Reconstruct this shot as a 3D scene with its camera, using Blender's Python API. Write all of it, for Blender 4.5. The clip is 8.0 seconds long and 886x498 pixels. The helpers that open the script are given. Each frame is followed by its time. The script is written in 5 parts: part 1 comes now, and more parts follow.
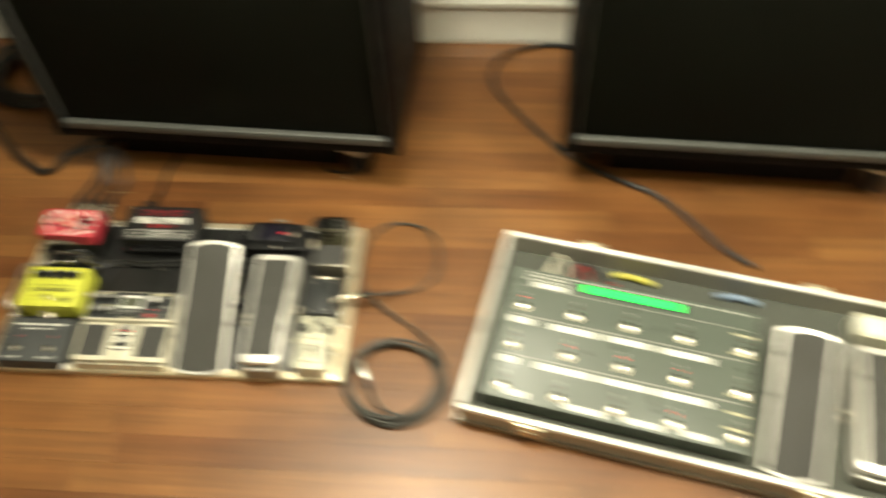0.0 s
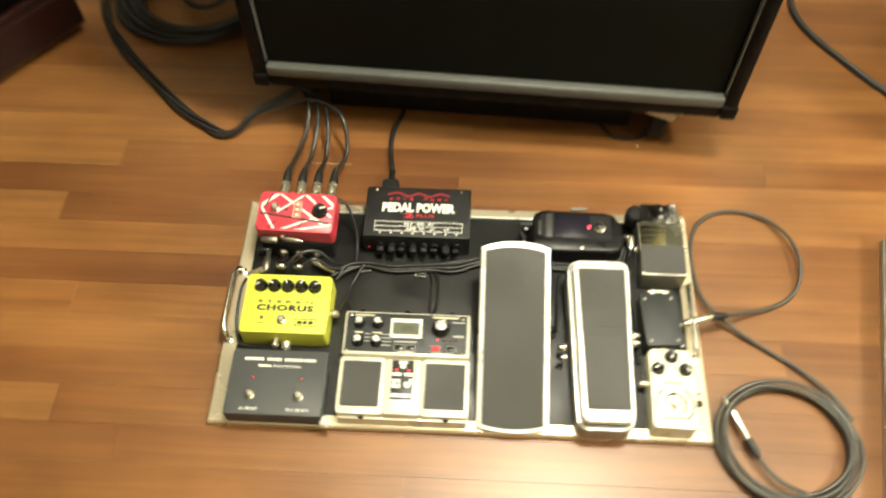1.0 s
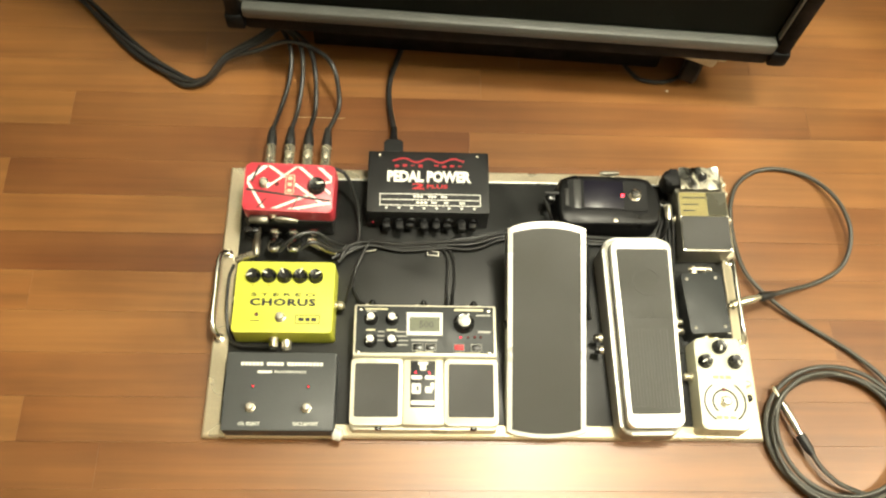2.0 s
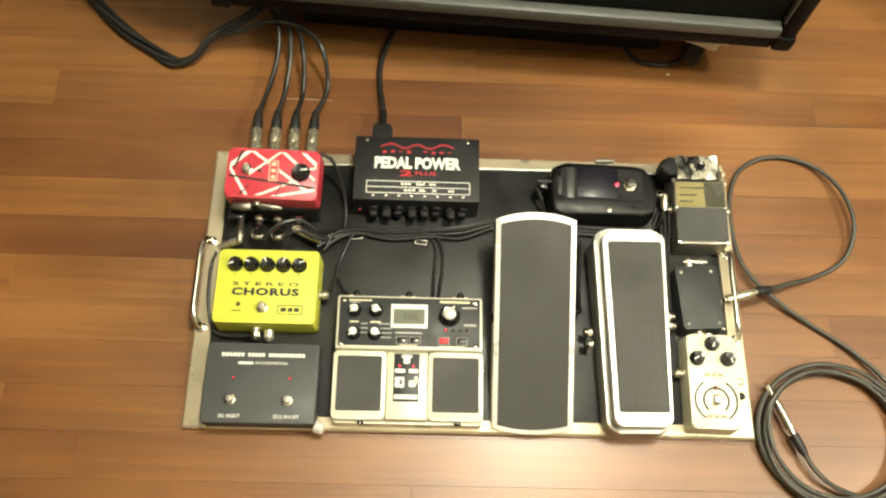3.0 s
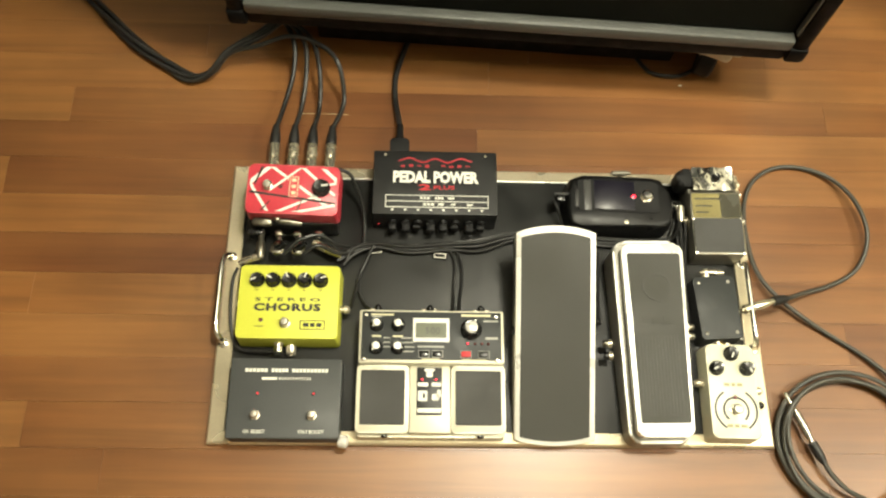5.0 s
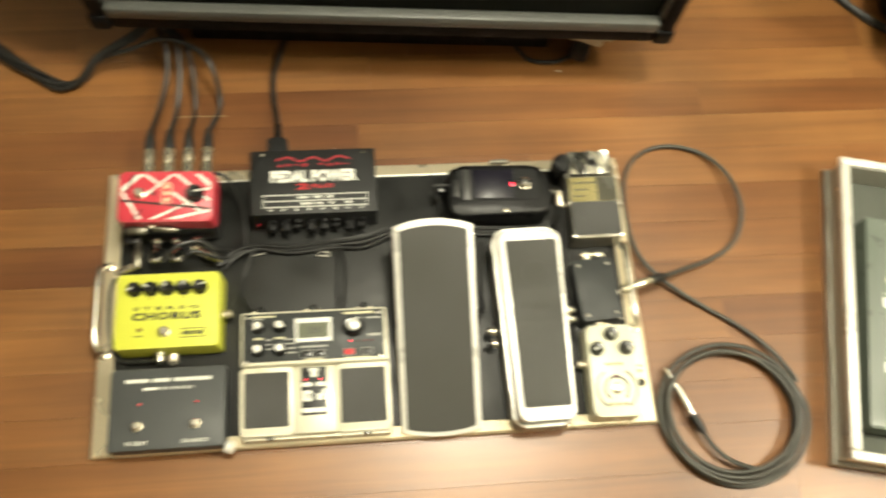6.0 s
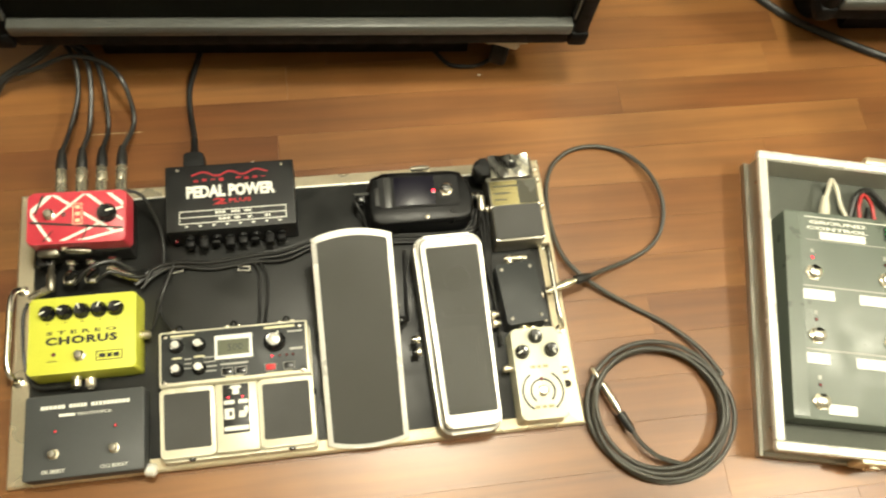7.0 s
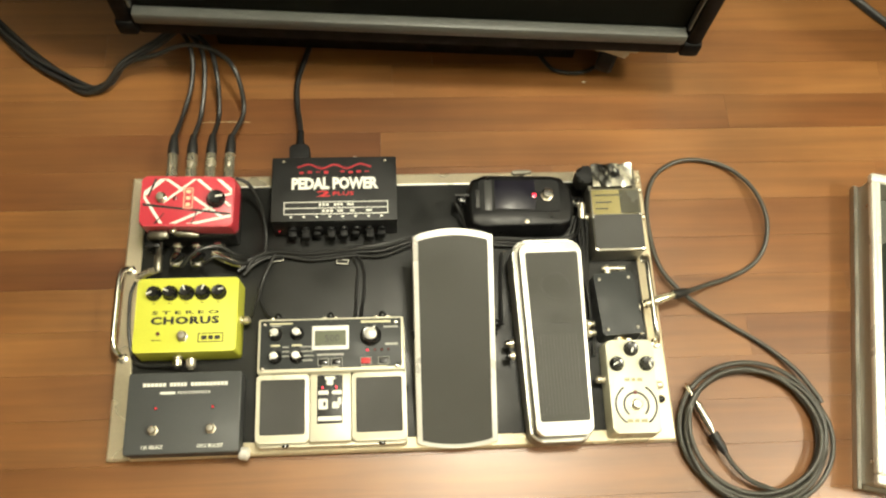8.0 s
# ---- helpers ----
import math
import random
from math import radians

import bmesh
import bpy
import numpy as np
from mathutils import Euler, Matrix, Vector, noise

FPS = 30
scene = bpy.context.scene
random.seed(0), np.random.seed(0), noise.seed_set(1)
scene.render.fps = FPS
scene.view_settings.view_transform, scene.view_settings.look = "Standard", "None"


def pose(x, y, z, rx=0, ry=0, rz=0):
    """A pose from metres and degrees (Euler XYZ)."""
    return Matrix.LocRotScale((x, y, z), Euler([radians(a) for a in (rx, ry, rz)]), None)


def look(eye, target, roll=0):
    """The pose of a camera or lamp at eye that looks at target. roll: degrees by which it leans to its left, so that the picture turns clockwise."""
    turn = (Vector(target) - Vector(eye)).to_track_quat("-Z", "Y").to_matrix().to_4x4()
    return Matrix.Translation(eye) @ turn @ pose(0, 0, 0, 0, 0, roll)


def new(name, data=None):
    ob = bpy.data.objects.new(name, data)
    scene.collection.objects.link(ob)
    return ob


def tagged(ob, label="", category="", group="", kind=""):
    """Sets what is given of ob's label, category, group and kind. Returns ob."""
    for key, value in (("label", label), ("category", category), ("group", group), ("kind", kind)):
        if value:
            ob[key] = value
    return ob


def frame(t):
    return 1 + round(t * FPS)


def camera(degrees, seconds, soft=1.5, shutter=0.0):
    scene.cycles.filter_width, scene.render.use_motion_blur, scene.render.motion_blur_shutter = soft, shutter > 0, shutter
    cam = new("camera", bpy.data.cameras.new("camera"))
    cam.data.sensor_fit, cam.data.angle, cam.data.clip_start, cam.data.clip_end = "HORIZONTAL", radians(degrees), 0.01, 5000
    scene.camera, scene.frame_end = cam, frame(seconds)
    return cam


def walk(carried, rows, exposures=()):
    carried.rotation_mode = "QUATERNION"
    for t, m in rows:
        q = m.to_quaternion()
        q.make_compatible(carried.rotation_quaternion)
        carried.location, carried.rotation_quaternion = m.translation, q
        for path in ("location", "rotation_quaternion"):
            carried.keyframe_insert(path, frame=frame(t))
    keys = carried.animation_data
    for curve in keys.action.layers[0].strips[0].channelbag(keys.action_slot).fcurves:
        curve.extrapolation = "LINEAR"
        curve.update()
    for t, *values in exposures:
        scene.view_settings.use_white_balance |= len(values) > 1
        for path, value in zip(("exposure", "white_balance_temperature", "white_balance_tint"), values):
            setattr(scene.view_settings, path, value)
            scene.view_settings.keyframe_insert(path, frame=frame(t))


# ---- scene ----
cam = camera(56.0, 8.0, soft=2.2, shutter=0.7)
PATH = [
    (0, (1.001, -0.750, 1.418), (0.866, 0.463, -0.167), -3.4),
    (0.2, (0.829, -0.734, 1.279), (0.547, 0.557, -0.222), -5.3),
    (0.5, (0.676, -0.62, 1.212), (0.259, 0.669, -0.26), -9.1),
    (0.6, (0.625, -0.577, 1.2), (0.261, 0.652, -0.331), -8.8),
    (0.8, (0.512, -0.495, 1.162), (0.261, 0.658, -0.455), -5.4),
    (1, (0.357, -0.403, 1.129), (0.299, 0.662, -0.562), -0.5),
    (1.2, (0.268, -0.338, 1.114), (0.33, 0.649, -0.625), 4.4),
    (2.3, (0.254, -0.182, 1.052), (0.334, 0.582, -0.795), 6.4),
    (2.5, (0.279, -0.176, 1.053), (0.326, 0.569, -0.803), 4.2),
    (3, (0.29, -0.161, 1.047), (0.336, 0.565, -0.816), 4.9),
    (3.5, (0.289, -0.152, 1.052), (0.333, 0.591, -0.804), 4.7),
    (4, (0.287, -0.155, 1.051), (0.316, 0.594, -0.803), 3.8),
    (4.2, (0.276, -0.151, 1.056), (0.299, 0.568, -0.81), 3.8),
    (5.3, (0.254, -0.150, 1.059), (0.329, 0.586, -0.8), 6.0),
    (5.5, (0.264, -0.153, 1.060), (0.342, 0.585, -0.798), 6.1),
    (6, (0.344, -0.142, 1.071), (0.527, 0.55, -0.796), 11.4),
    (6.5, (0.399, -0.129, 1.075), (0.689, 0.528, -0.792), 17.0),
    (7, (0.402, -0.139, 1.072), (0.667, 0.551, -0.786), 14.8),
    (7.5, (0.356, -0.135, 1.06), (0.488, 0.558, -0.812), 8.1),
    (8, (0.352, -0.137, 1.066), (0.475, 0.576, -0.799), 7.9),
]
EXPOSURES = [(0, -0.2), (0.5, 0.13), (1, 0.37), (2.5, 0.37), (3.0, 0.07), (3.5, 0.02), (5.5, -0.03), (6.5, 0.02), (8, -0.02)]
walk(cam, [(t, look(eye, target, roll)) for t, eye, target, roll in PATH], EXPOSURES)

# ---- light ----
world = bpy.data.worlds.new("world")
scene.world = world
world.use_nodes = True
world.node_tree.nodes["Background"].inputs[0].default_value = (1.0, 0.93, 0.82, 1)
world.node_tree.nodes["Background"].inputs[1].default_value = 0.02


def ceiling_lamp(x, y, z, watts, size, color):
    data = bpy.data.lights.new("ceiling_lamp", "POINT")
    data.shadow_soft_size, data.energy, data.color = size, watts, color
    ob = new("ceiling_lamp", data)
    ob.matrix_world = pose(x, y, z)
    return ob


ceiling_lamp(0.70, 0.38, 2.25, 160.0, 0.14, (1.0, 0.945, 0.75))
ceiling_lamp(2.15, -0.14, 2.25, 132.0, 0.14, (1.0, 0.945, 0.75))


# ---- materials ----
def mat(name, color, rough=0.5, metal=0.0, var=0.12, scale=30.0, bump=0.0, fine=400.0, coat=0.0, spec=0.5,
        stretch=(1, 1, 1), rvar=0.12, emit=0.0):
    """A surface with two scales of variation in colour and gloss, and fine relief."""
    m = bpy.data.materials.new(name)
    m.use_nodes = True
    nt = m.node_tree
    n, l = nt.nodes, nt.links
    b = n["Principled BSDF"]
    b.inputs["Metallic"].default_value = metal
    b.inputs["Specular IOR Level"].default_value = spec
    b.inputs["Coat Weight"].default_value = coat
    b.inputs["Coat Roughness"].default_value = 0.15
    tc = n.new("ShaderNodeTexCoord")
    info = n.new("ShaderNodeObjectInfo")
    shift = n.new("ShaderNodeVectorMath")
    shift.operation = "MULTIPLY_ADD"
    l.new(info.outputs["Random"], shift.inputs[0])
    shift.inputs[1].default_value = (7.3, 3.1, 5.7)
    l.new(tc.outputs["Object"], shift.inputs[2])
    mp = n.new("ShaderNodeMapping")
    mp.inputs["Scale"].default_value = stretch
    l.new(shift.outputs[0], mp.inputs["Vector"])
    big = n.new("ShaderNodeTexNoise")
    big.inputs["Scale"].default_value = scale
    big.inputs["Detail"].default_value = 4
    small = n.new("ShaderNodeTexNoise")
    small.inputs["Scale"].default_value = fine
    small.inputs["Detail"].default_value = 3
    l.new(mp.outputs[0], big.inputs["Vector"])
    l.new(mp.outputs[0], small.inputs["Vector"])
    add = n.new("ShaderNodeMath")
    add.operation = "ADD"
    l.new(big.outputs["Fac"], add.inputs[0])
    l.new(small.outputs["Fac"], add.inputs[1])
    rng = n.new("ShaderNodeMapRange")
    rng.inputs["From Min"].default_value, rng.inputs["From Max"].default_value = 0.6, 1.4
    rng.inputs["To Min"].default_value, rng.inputs["To Max"].default_value = 1 - var, 1 + var
    l.new(add.outputs[0], rng.inputs["Value"])
    mul = n.new("ShaderNodeVectorMath")
    mul.operation = "SCALE"
    mul.inputs[0].default_value = color
    l.new(rng.outputs[0], mul.inputs["Scale"])
    l.new(mul.outputs[0], b.inputs["Base Color"])
    rr = n.new("ShaderNodeMapRange")
    rr.inputs["From Min"].default_value, rr.inputs["From Max"].default_value = 0.3, 0.7
    rr.inputs["To Min"].default_value, rr.inputs["To Max"].default_value = max(rough - rvar, 0.04), min(rough + rvar, 1)
    l.new(big.outputs["Fac"], rr.inputs["Value"])
    l.new(rr.outputs[0], b.inputs["Roughness"])
    if bump:
        bp = n.new("ShaderNodeBump")
        bp.inputs["Strength"].default_value = bump
        bp.inputs["Distance"].default_value = 0.0006
        l.new(small.outputs["Fac"], bp.inputs["Height"])
        l.new(bp.outputs[0], b.inputs["Normal"])
    if emit:
        b.inputs["Emission Color"].default_value = (*color, 1)
        b.inputs["Emission Strength"].default_value = emit
    return m


def wood_floor():
    """Varnished strip flooring: each board has its own tone, with grain and pores along its length."""
    m = bpy.data.materials.new("floor_wood")
    m.use_nodes = True
    nt = m.node_tree
    n, l = nt.nodes, nt.links
    b = n["Principled BSDF"]
    tc = n.new("ShaderNodeTexCoord")
    info = n.new("ShaderNodeObjectInfo")
    isl = n.new("ShaderNodeNewGeometry")
    rnd = n.new("ShaderNodeMath")
    rnd.operation = "ADD"
    l.new(info.outputs["Random"], rnd.inputs[0])
    l.new(isl.outputs["Random Per Island"], rnd.inputs[1])
    frac = n.new("ShaderNodeMath")
    frac.operation = "FRACT"
    l.new(rnd.outputs[0], frac.inputs[0])
    shift = n.new("ShaderNodeVectorMath")
    shift.operation = "MULTIPLY_ADD"
    l.new(frac.outputs[0], shift.inputs[0])
    shift.inputs[1].default_value = (13.7, 9.1, 4.3)
    l.new(tc.outputs["Object"], shift.inputs[2])
    grain_map = n.new("ShaderNodeMapping")
    grain_map.inputs["Scale"].default_value = (2.2, 55.0, 10.0)
    l.new(shift.outputs[0], grain_map.inputs["Vector"])
    grain = n.new("ShaderNodeTexNoise")
    grain.inputs["Scale"].default_value = 1.0
    grain.inputs["Detail"].default_value = 7
    grain.inputs["Roughness"].default_value = 0.62
    grain.inputs["Distortion"].default_value = 0.5
    l.new(grain_map.outputs[0], grain.inputs["Vector"])
    blot_map = n.new("ShaderNodeMapping")
    blot_map.inputs["Scale"].default_value = (3.0, 9.0, 4.0)
    l.new(shift.outputs[0], blot_map.inputs["Vector"])
    blot = n.new("ShaderNodeTexNoise")
    blot.inputs["Scale"].default_value = 1.0
    blot.inputs["Detail"].default_value = 3
    l.new(blot_map.outputs[0], blot.inputs["Vector"])
    tone = n.new("ShaderNodeValToRGB")
    e = tone.color_ramp.elements
    e[0].position, e[0].color = 0.0, (0.122, 0.0425, 0.0125, 1)
    e[1].position, e[1].color = 1.0, (0.264, 0.119, 0.034, 1)
    mid = tone.color_ramp.elements.new(0.5)
    mid.color = (0.197, 0.0815, 0.0225, 1)
    mix = n.new("ShaderNodeMath")
    mix.operation = "MULTIPLY_ADD"
    l.new(blot.outputs["Fac"], mix.inputs[0])
    mix.inputs[1].default_value = 1.25
    off = n.new("ShaderNodeMath")
    off.operation = "MULTIPLY_ADD"
    l.new(frac.outputs[0], off.inputs[0])
    off.inputs[1].default_value, off.inputs[2].default_value = 0.50, -0.36
    l.new(off.outputs[0], mix.inputs[2])
    l.new(mix.outputs[0], tone.inputs["Fac"])
    rng = n.new("ShaderNodeMapRange")
    rng.inputs["From Min"].default_value, rng.inputs["From Max"].default_value = 0.3, 0.7
    rng.inputs["To Min"].default_value, rng.inputs["To Max"].default_value = 0.78, 1.17
    l.new(grain.outputs["Fac"], rng.inputs["Value"])
    sc = n.new("ShaderNodeVectorMath")
    sc.operation = "SCALE"
    l.new(tone.outputs["Color"], sc.inputs[0])
    worn = n.new("ShaderNodeTexNoise")
    worn.inputs["Scale"].default_value = 3.2
    worn.inputs["Detail"].default_value = 4
    l.new(isl.outputs["Position"], worn.inputs["Vector"])
    fade = n.new("ShaderNodeMapRange")
    fade.inputs["From Min"].default_value, fade.inputs["From Max"].default_value = 0.3, 0.7
    fade.inputs["To Min"].default_value, fade.inputs["To Max"].default_value = 0.76, 1.24
    l.new(worn.outputs["Fac"], fade.inputs["Value"])
    both = n.new("ShaderNodeMath")
    both.operation = "MULTIPLY"
    l.new(rng.outputs[0], both.inputs[0])
    l.new(fade.outputs[0], both.inputs[1])
    l.new(both.outputs[0], sc.inputs["Scale"])
    l.new(sc.outputs[0], b.inputs["Base Color"])
    rr = n.new("ShaderNodeMapRange")
    rr.inputs["To Min"].default_value, rr.inputs["To Max"].default_value = 0.30, 0.46
    l.new(blot.outputs["Fac"], rr.inputs["Value"])
    l.new(rr.outputs[0], b.inputs["Roughness"])
    b.inputs["Coat Weight"].default_value = 0.20
    b.inputs["Coat Roughness"].default_value = 0.28
    bp = n.new("ShaderNodeBump")
    bp.inputs["Strength"].default_value = 0.25
    bp.inputs["Distance"].default_value = 0.0005
    l.new(grain.outputs["Fac"], bp.inputs["Height"])
    l.new(bp.outputs[0], b.inputs["Normal"])
    return m


WOOD = wood_floor()
SUBFLOOR = mat("subfloor_dark", (0.10, 0.042, 0.016), 0.8)
PAINT_WHITE = mat("white_gloss_paint", (0.74, 0.74, 0.66), 0.4, var=0.06, scale=6, bump=0.1, fine=90)
WALL_PAINT = mat("wall_paint", (0.36, 0.35, 0.29), 0.8, var=0.05, scale=3, bump=0.2, fine=150)
CEILING_PAINT = mat("ceiling_paint", (0.50, 0.49, 0.44), 0.9, var=0.03, scale=3)
VINYL = mat("board_black_vinyl", (0.0105, 0.011, 0.010), 0.43, var=0.25, scale=18, bump=0.35, fine=700)
ALU = mat("brushed_aluminium", (0.72, 0.64, 0.46), 0.30, 0.6, var=0.08, scale=9, bump=0.02, fine=260, rvar=0.06)
ALU_DARK = mat("scuffed_aluminium", (0.46, 0.44, 0.38), 0.42, 1.0, var=0.15, scale=25, bump=0.15, fine=300)
CHROME = mat("chrome", (0.88, 0.86, 0.80), 0.16, 1.0, var=0.06, rvar=0.05)
NICKEL = mat("nickel", (0.76, 0.70, 0.56), 0.30, 0.85, var=0.12)
SATIN = mat("satin_nickel", (0.66, 0.61, 0.46), 0.22, 0.82, var=0.18)
PLUG_DULL = mat("dull_plug_metal", (0.24, 0.225, 0.18), 0.34, 0.9, var=0.2, scale=60)
STEEL_DULL = mat("dull_steel", (0.20, 0.19, 0.155), 0.42, 0.7, var=0.18, scale=40, bump=0.2, fine=500)
BOX_BLACK = mat("dark_satin_enamel", (0.030, 0.033, 0.033), 0.48, spec=0.35, var=0.12, scale=25, bump=0.3, fine=900)
CAP_WHITE = mat("bright_knob_cap", (0.80, 0.79, 0.74), 0.26, 0.4, var=0.06)
BRASS = mat("brass", (0.70, 0.55, 0.28), 0.3, 1.0, var=0.12)
RUBBER = mat("cable_rubber", (0.014, 0.014, 0.013), 0.45, var=0.2, scale=40, bump=0.1)
RUBBER_DARK = mat("dark_cable_rubber", (0.024, 0.024, 0.022), 0.40, var=0.2, scale=40, bump=0.1)
RUBBER_GREY = mat("worn_cable_rubber", (0.055, 0.053, 0.044), 0.45, var=0.25, scale=40, bump=0.1)
PLASTIC = mat("black_plastic", (0.010, 0.010, 0.010), 0.24, var=0.15, bump=0.1)
TUNER_BLACK = mat("satin_black_plastic", (0.005, 0.005, 0.005), 0.36, spec=0.25, var=0.15, bump=0.15)
PLASTIC_MATT = mat("matt_black_plastic", (0.008, 0.008, 0.008), 0.6, spec=0.25, var=0.15, bump=0.2)
RIB = mat("worn_rubber_rib", (0.056, 0.056, 0.048), 0.6, var=0.3, scale=30, bump=0.5, fine=900)
TREAD = mat("rubber_tread", (0.047, 0.047, 0.040), 0.62, var=0.16, scale=14, bump=0.7, fine=1400)
TREAD_DARK = mat("dark_rubber_pad", (0.040, 0.040, 0.036), 0.6, var=0.14, scale=20, bump=0.6, fine=1400)
GREY_PAINT = mat("charcoal_enamel", (0.058, 0.062, 0.062), 0.5, spec=0.35, var=0.10, scale=25, bump=0.35, fine=900)
YELLOW = mat("yellow_enamel", (0.60, 0.62, 0.065), 0.5, var=0.06, scale=18, bump=0.15, fine=700)
RED = mat("red_enamel", (0.53, 0.042, 0.062), 0.4, var=0.10, scale=18, bump=0.1)
CREAM = mat("cream_enamel", (0.70, 0.69, 0.53), 0.36, var=0.07, scale=20, bump=0.15, fine=700)
SILVER = mat("champagne_silver_paint", (0.70, 0.67, 0.53), 0.36, 0.15, var=0.07, scale=25, bump=0.2, fine=1100)
SILVER_HOT = mat("cast_aluminium", (0.84, 0.83, 0.77), 0.34, 0.35, var=0.10, scale=25, bump=0.25, fine=900)
BLACK_METAL = mat("black_powder_coat", (0.0095, 0.010, 0.0095), 0.42, var=0.15, scale=25, bump=0.4, fine=900)
INK_WHITE = mat("white_print", (0.80, 0.80, 0.72), 0.6, var=0.03)
INK_BLACK = mat("black_print", (0.015, 0.015, 0.012), 0.5, var=0.05)
EMBLEM_RED = mat("dark_red_print", (0.36, 0.016, 0.024), 0.5, var=0.15)
INK_OLIVE = mat("olive_print", (0.34, 0.32, 0.18), 0.6)
INK_RED = mat("red_print", (0.55, 0.025, 0.03), 0.5, var=0.08)
INK_CREAM = mat("cream_print", (0.66, 0.62, 0.40), 0.6, var=0.05)
INK_GREY = mat("grey_print", (0.38, 0.38, 0.34), 0.6, var=0.05)
TAPE = mat("white_label_tape", (0.82, 0.82, 0.76), 0.55, var=0.04, scale=30, bump=0.2)
LED_RED = mat("lit_red_led", (1.0, 0.03, 0.06), 0.3, emit=3.0)
LED_WEAK = mat("faint_red_led", (0.75, 0.02, 0.04), 0.3, emit=0.35)
LED_DIM = mat("unlit_red_led", (0.16, 0.010, 0.012), 0.3)
LED_GREEN = mat("green_display", (0.03, 0.95, 0.12), 0.3, emit=1.3, var=0.05)
LCD = mat("lcd_glass", (0.105, 0.115, 0.075), 0.2, var=0.06)
GLASS_DARK = mat("tinted_display_window", (0.008, 0.007, 0.014), 0.32, spec=0.3, var=0.05)
# flat colour for the dark reflection in the noise gate's name plate
PLATE_REFLECTION = mat("painted_dark_reflection", (0.040, 0.038, 0.022), 0.3, var=0.15)
POLISHED = mat("polished_gold_tone", (0.30, 0.265, 0.135), 0.16, 1.0, var=0.10, rvar=0.04)
FOIL = mat("crumpled_foil", (0.82, 0.80, 0.72), 0.14, 1.0, var=0.1)
TOLEX = mat("black_tolex", (0.0035, 0.0035, 0.0035), 0.6, spec=0.13, var=0.2, scale=40, bump=0.9, fine=500)
CLOTH = mat("black_grille_cloth", (0.0075, 0.0085, 0.0056), 0.9, spec=0.10, var=0.35, scale=6, bump=0.9, fine=700)
PIPING = mat("grey_piping", (0.085, 0.088, 0.080), 0.45, var=0.15, scale=20, bump=0.3)
BEAD = mat("dark_grey_bead", (0.030, 0.030, 0.028), 0.5, var=0.2)
MAHOGANY = mat("dark_stained_wood", (0.017, 0.0052, 0.0038), 0.4, spec=0.2, var=0.3, scale=8, bump=0.2, fine=160, stretch=(1, 1, 8))
BLACK_LACQUER = mat("black_lacquer", (0.003, 0.002, 0.002), 0.5, spec=0.04, var=0.2, scale=8)
CASE_PANEL = mat("grey_laminate", (0.42, 0.41, 0.36), 0.45, 0.2, var=0.12, scale=12, bump=0.2)
FOAM = mat("dark_foam", (0.085, 0.092, 0.076), 0.9, var=0.2, scale=30, bump=0.8, fine=500)
RIM = mat("bright_case_rim", (0.82, 0.81, 0.74), 0.34, 0.3, var=0.1, scale=20, bump=0.12, fine=300)
CAST_GREY = mat("worn_grey_casting", (0.30, 0.29, 0.25), 0.45, 0.3, var=0.2, scale=20, bump=0.3)
GC_PAINT = mat("grey_hammered_paint", (0.108, 0.130, 0.106), 0.36, spec=0.6, var=0.08, scale=25, bump=0.35, fine=700)
CABLE_WHITE = mat("ivory_cable", (0.66, 0.63, 0.50), 0.45, var=0.08)
CABLE_RED = mat("red_cable", (0.42, 0.03, 0.03), 0.45, var=0.1)
CABLE_YELLOW = mat("yellow_cable", (0.60, 0.56, 0.08), 0.5, var=0.1)
CABLE_BLUE = mat("blue_cable", (0.20, 0.29, 0.42), 0.5, var=0.1)
CASTER_TAN = mat("zinc_fork", (0.46, 0.41, 0.30), 0.45, 0.2, var=0.2)


# ---- builders ----
def finish(bm, name, material, sharp=38):
    bmesh.ops.recalc_face_normals(bm, faces=bm.faces)
    lim = radians(sharp)
    for f in bm.faces:
        f.smooth = True
    for ed in bm.edges:
        ed.smooth = len(ed.link_faces) == 2 and ed.calc_face_angle(3.0) < lim
    me = bpy.data.meshes.new(name)
    bm.to_mesh(me)
    bm.free()
    me.materials.append(material)
    return me


def part(name, bm, material, parent, label=""):
    """One mesh object under a thing or a part."""
    ob = new(name, finish(bm, name, material))
    ob.parent = parent
    return tagged(ob, label)


def thing(name, m, label, category, group="", kind=""):
    ob = new(name)
    ob.empty_display_size = 0.02
    ob.matrix_basis = m
    return tagged(ob, label, category, group, kind)


def single(name, bm, material, label, category, kind="", group="", m=None):
    ob = new(name, finish(bm, name, material))
    if m:
        ob.matrix_basis = m
    return tagged(ob, label, category, group, kind)


def B():
    return bmesh.new()


def box(bm, x0, x1, y0, y1, z0, z1, bev=0.0, seg=2, m=None):
    t = Matrix.Translation(((x0 + x1) / 2, (y0 + y1) / 2, (z0 + z1) / 2)) @ Matrix.Diagonal((x1 - x0, y1 - y0, z1 - z0, 1))
    r = bmesh.ops.create_cube(bm, size=1, matrix=t)
    vs = r["verts"]
    if bev:
        ed = list({e for v in vs for e in v.link_edges})
        r = bmesh.ops.bevel(bm, geom=ed, offset=bev, segments=seg, profile=0.5, affect="EDGES")
        vs = list({v for f in r["faces"] for v in f.verts} | {v for v in vs if v.is_valid})
    if m:
        bmesh.ops.transform(bm, matrix=m, verts=vs)
    return bm


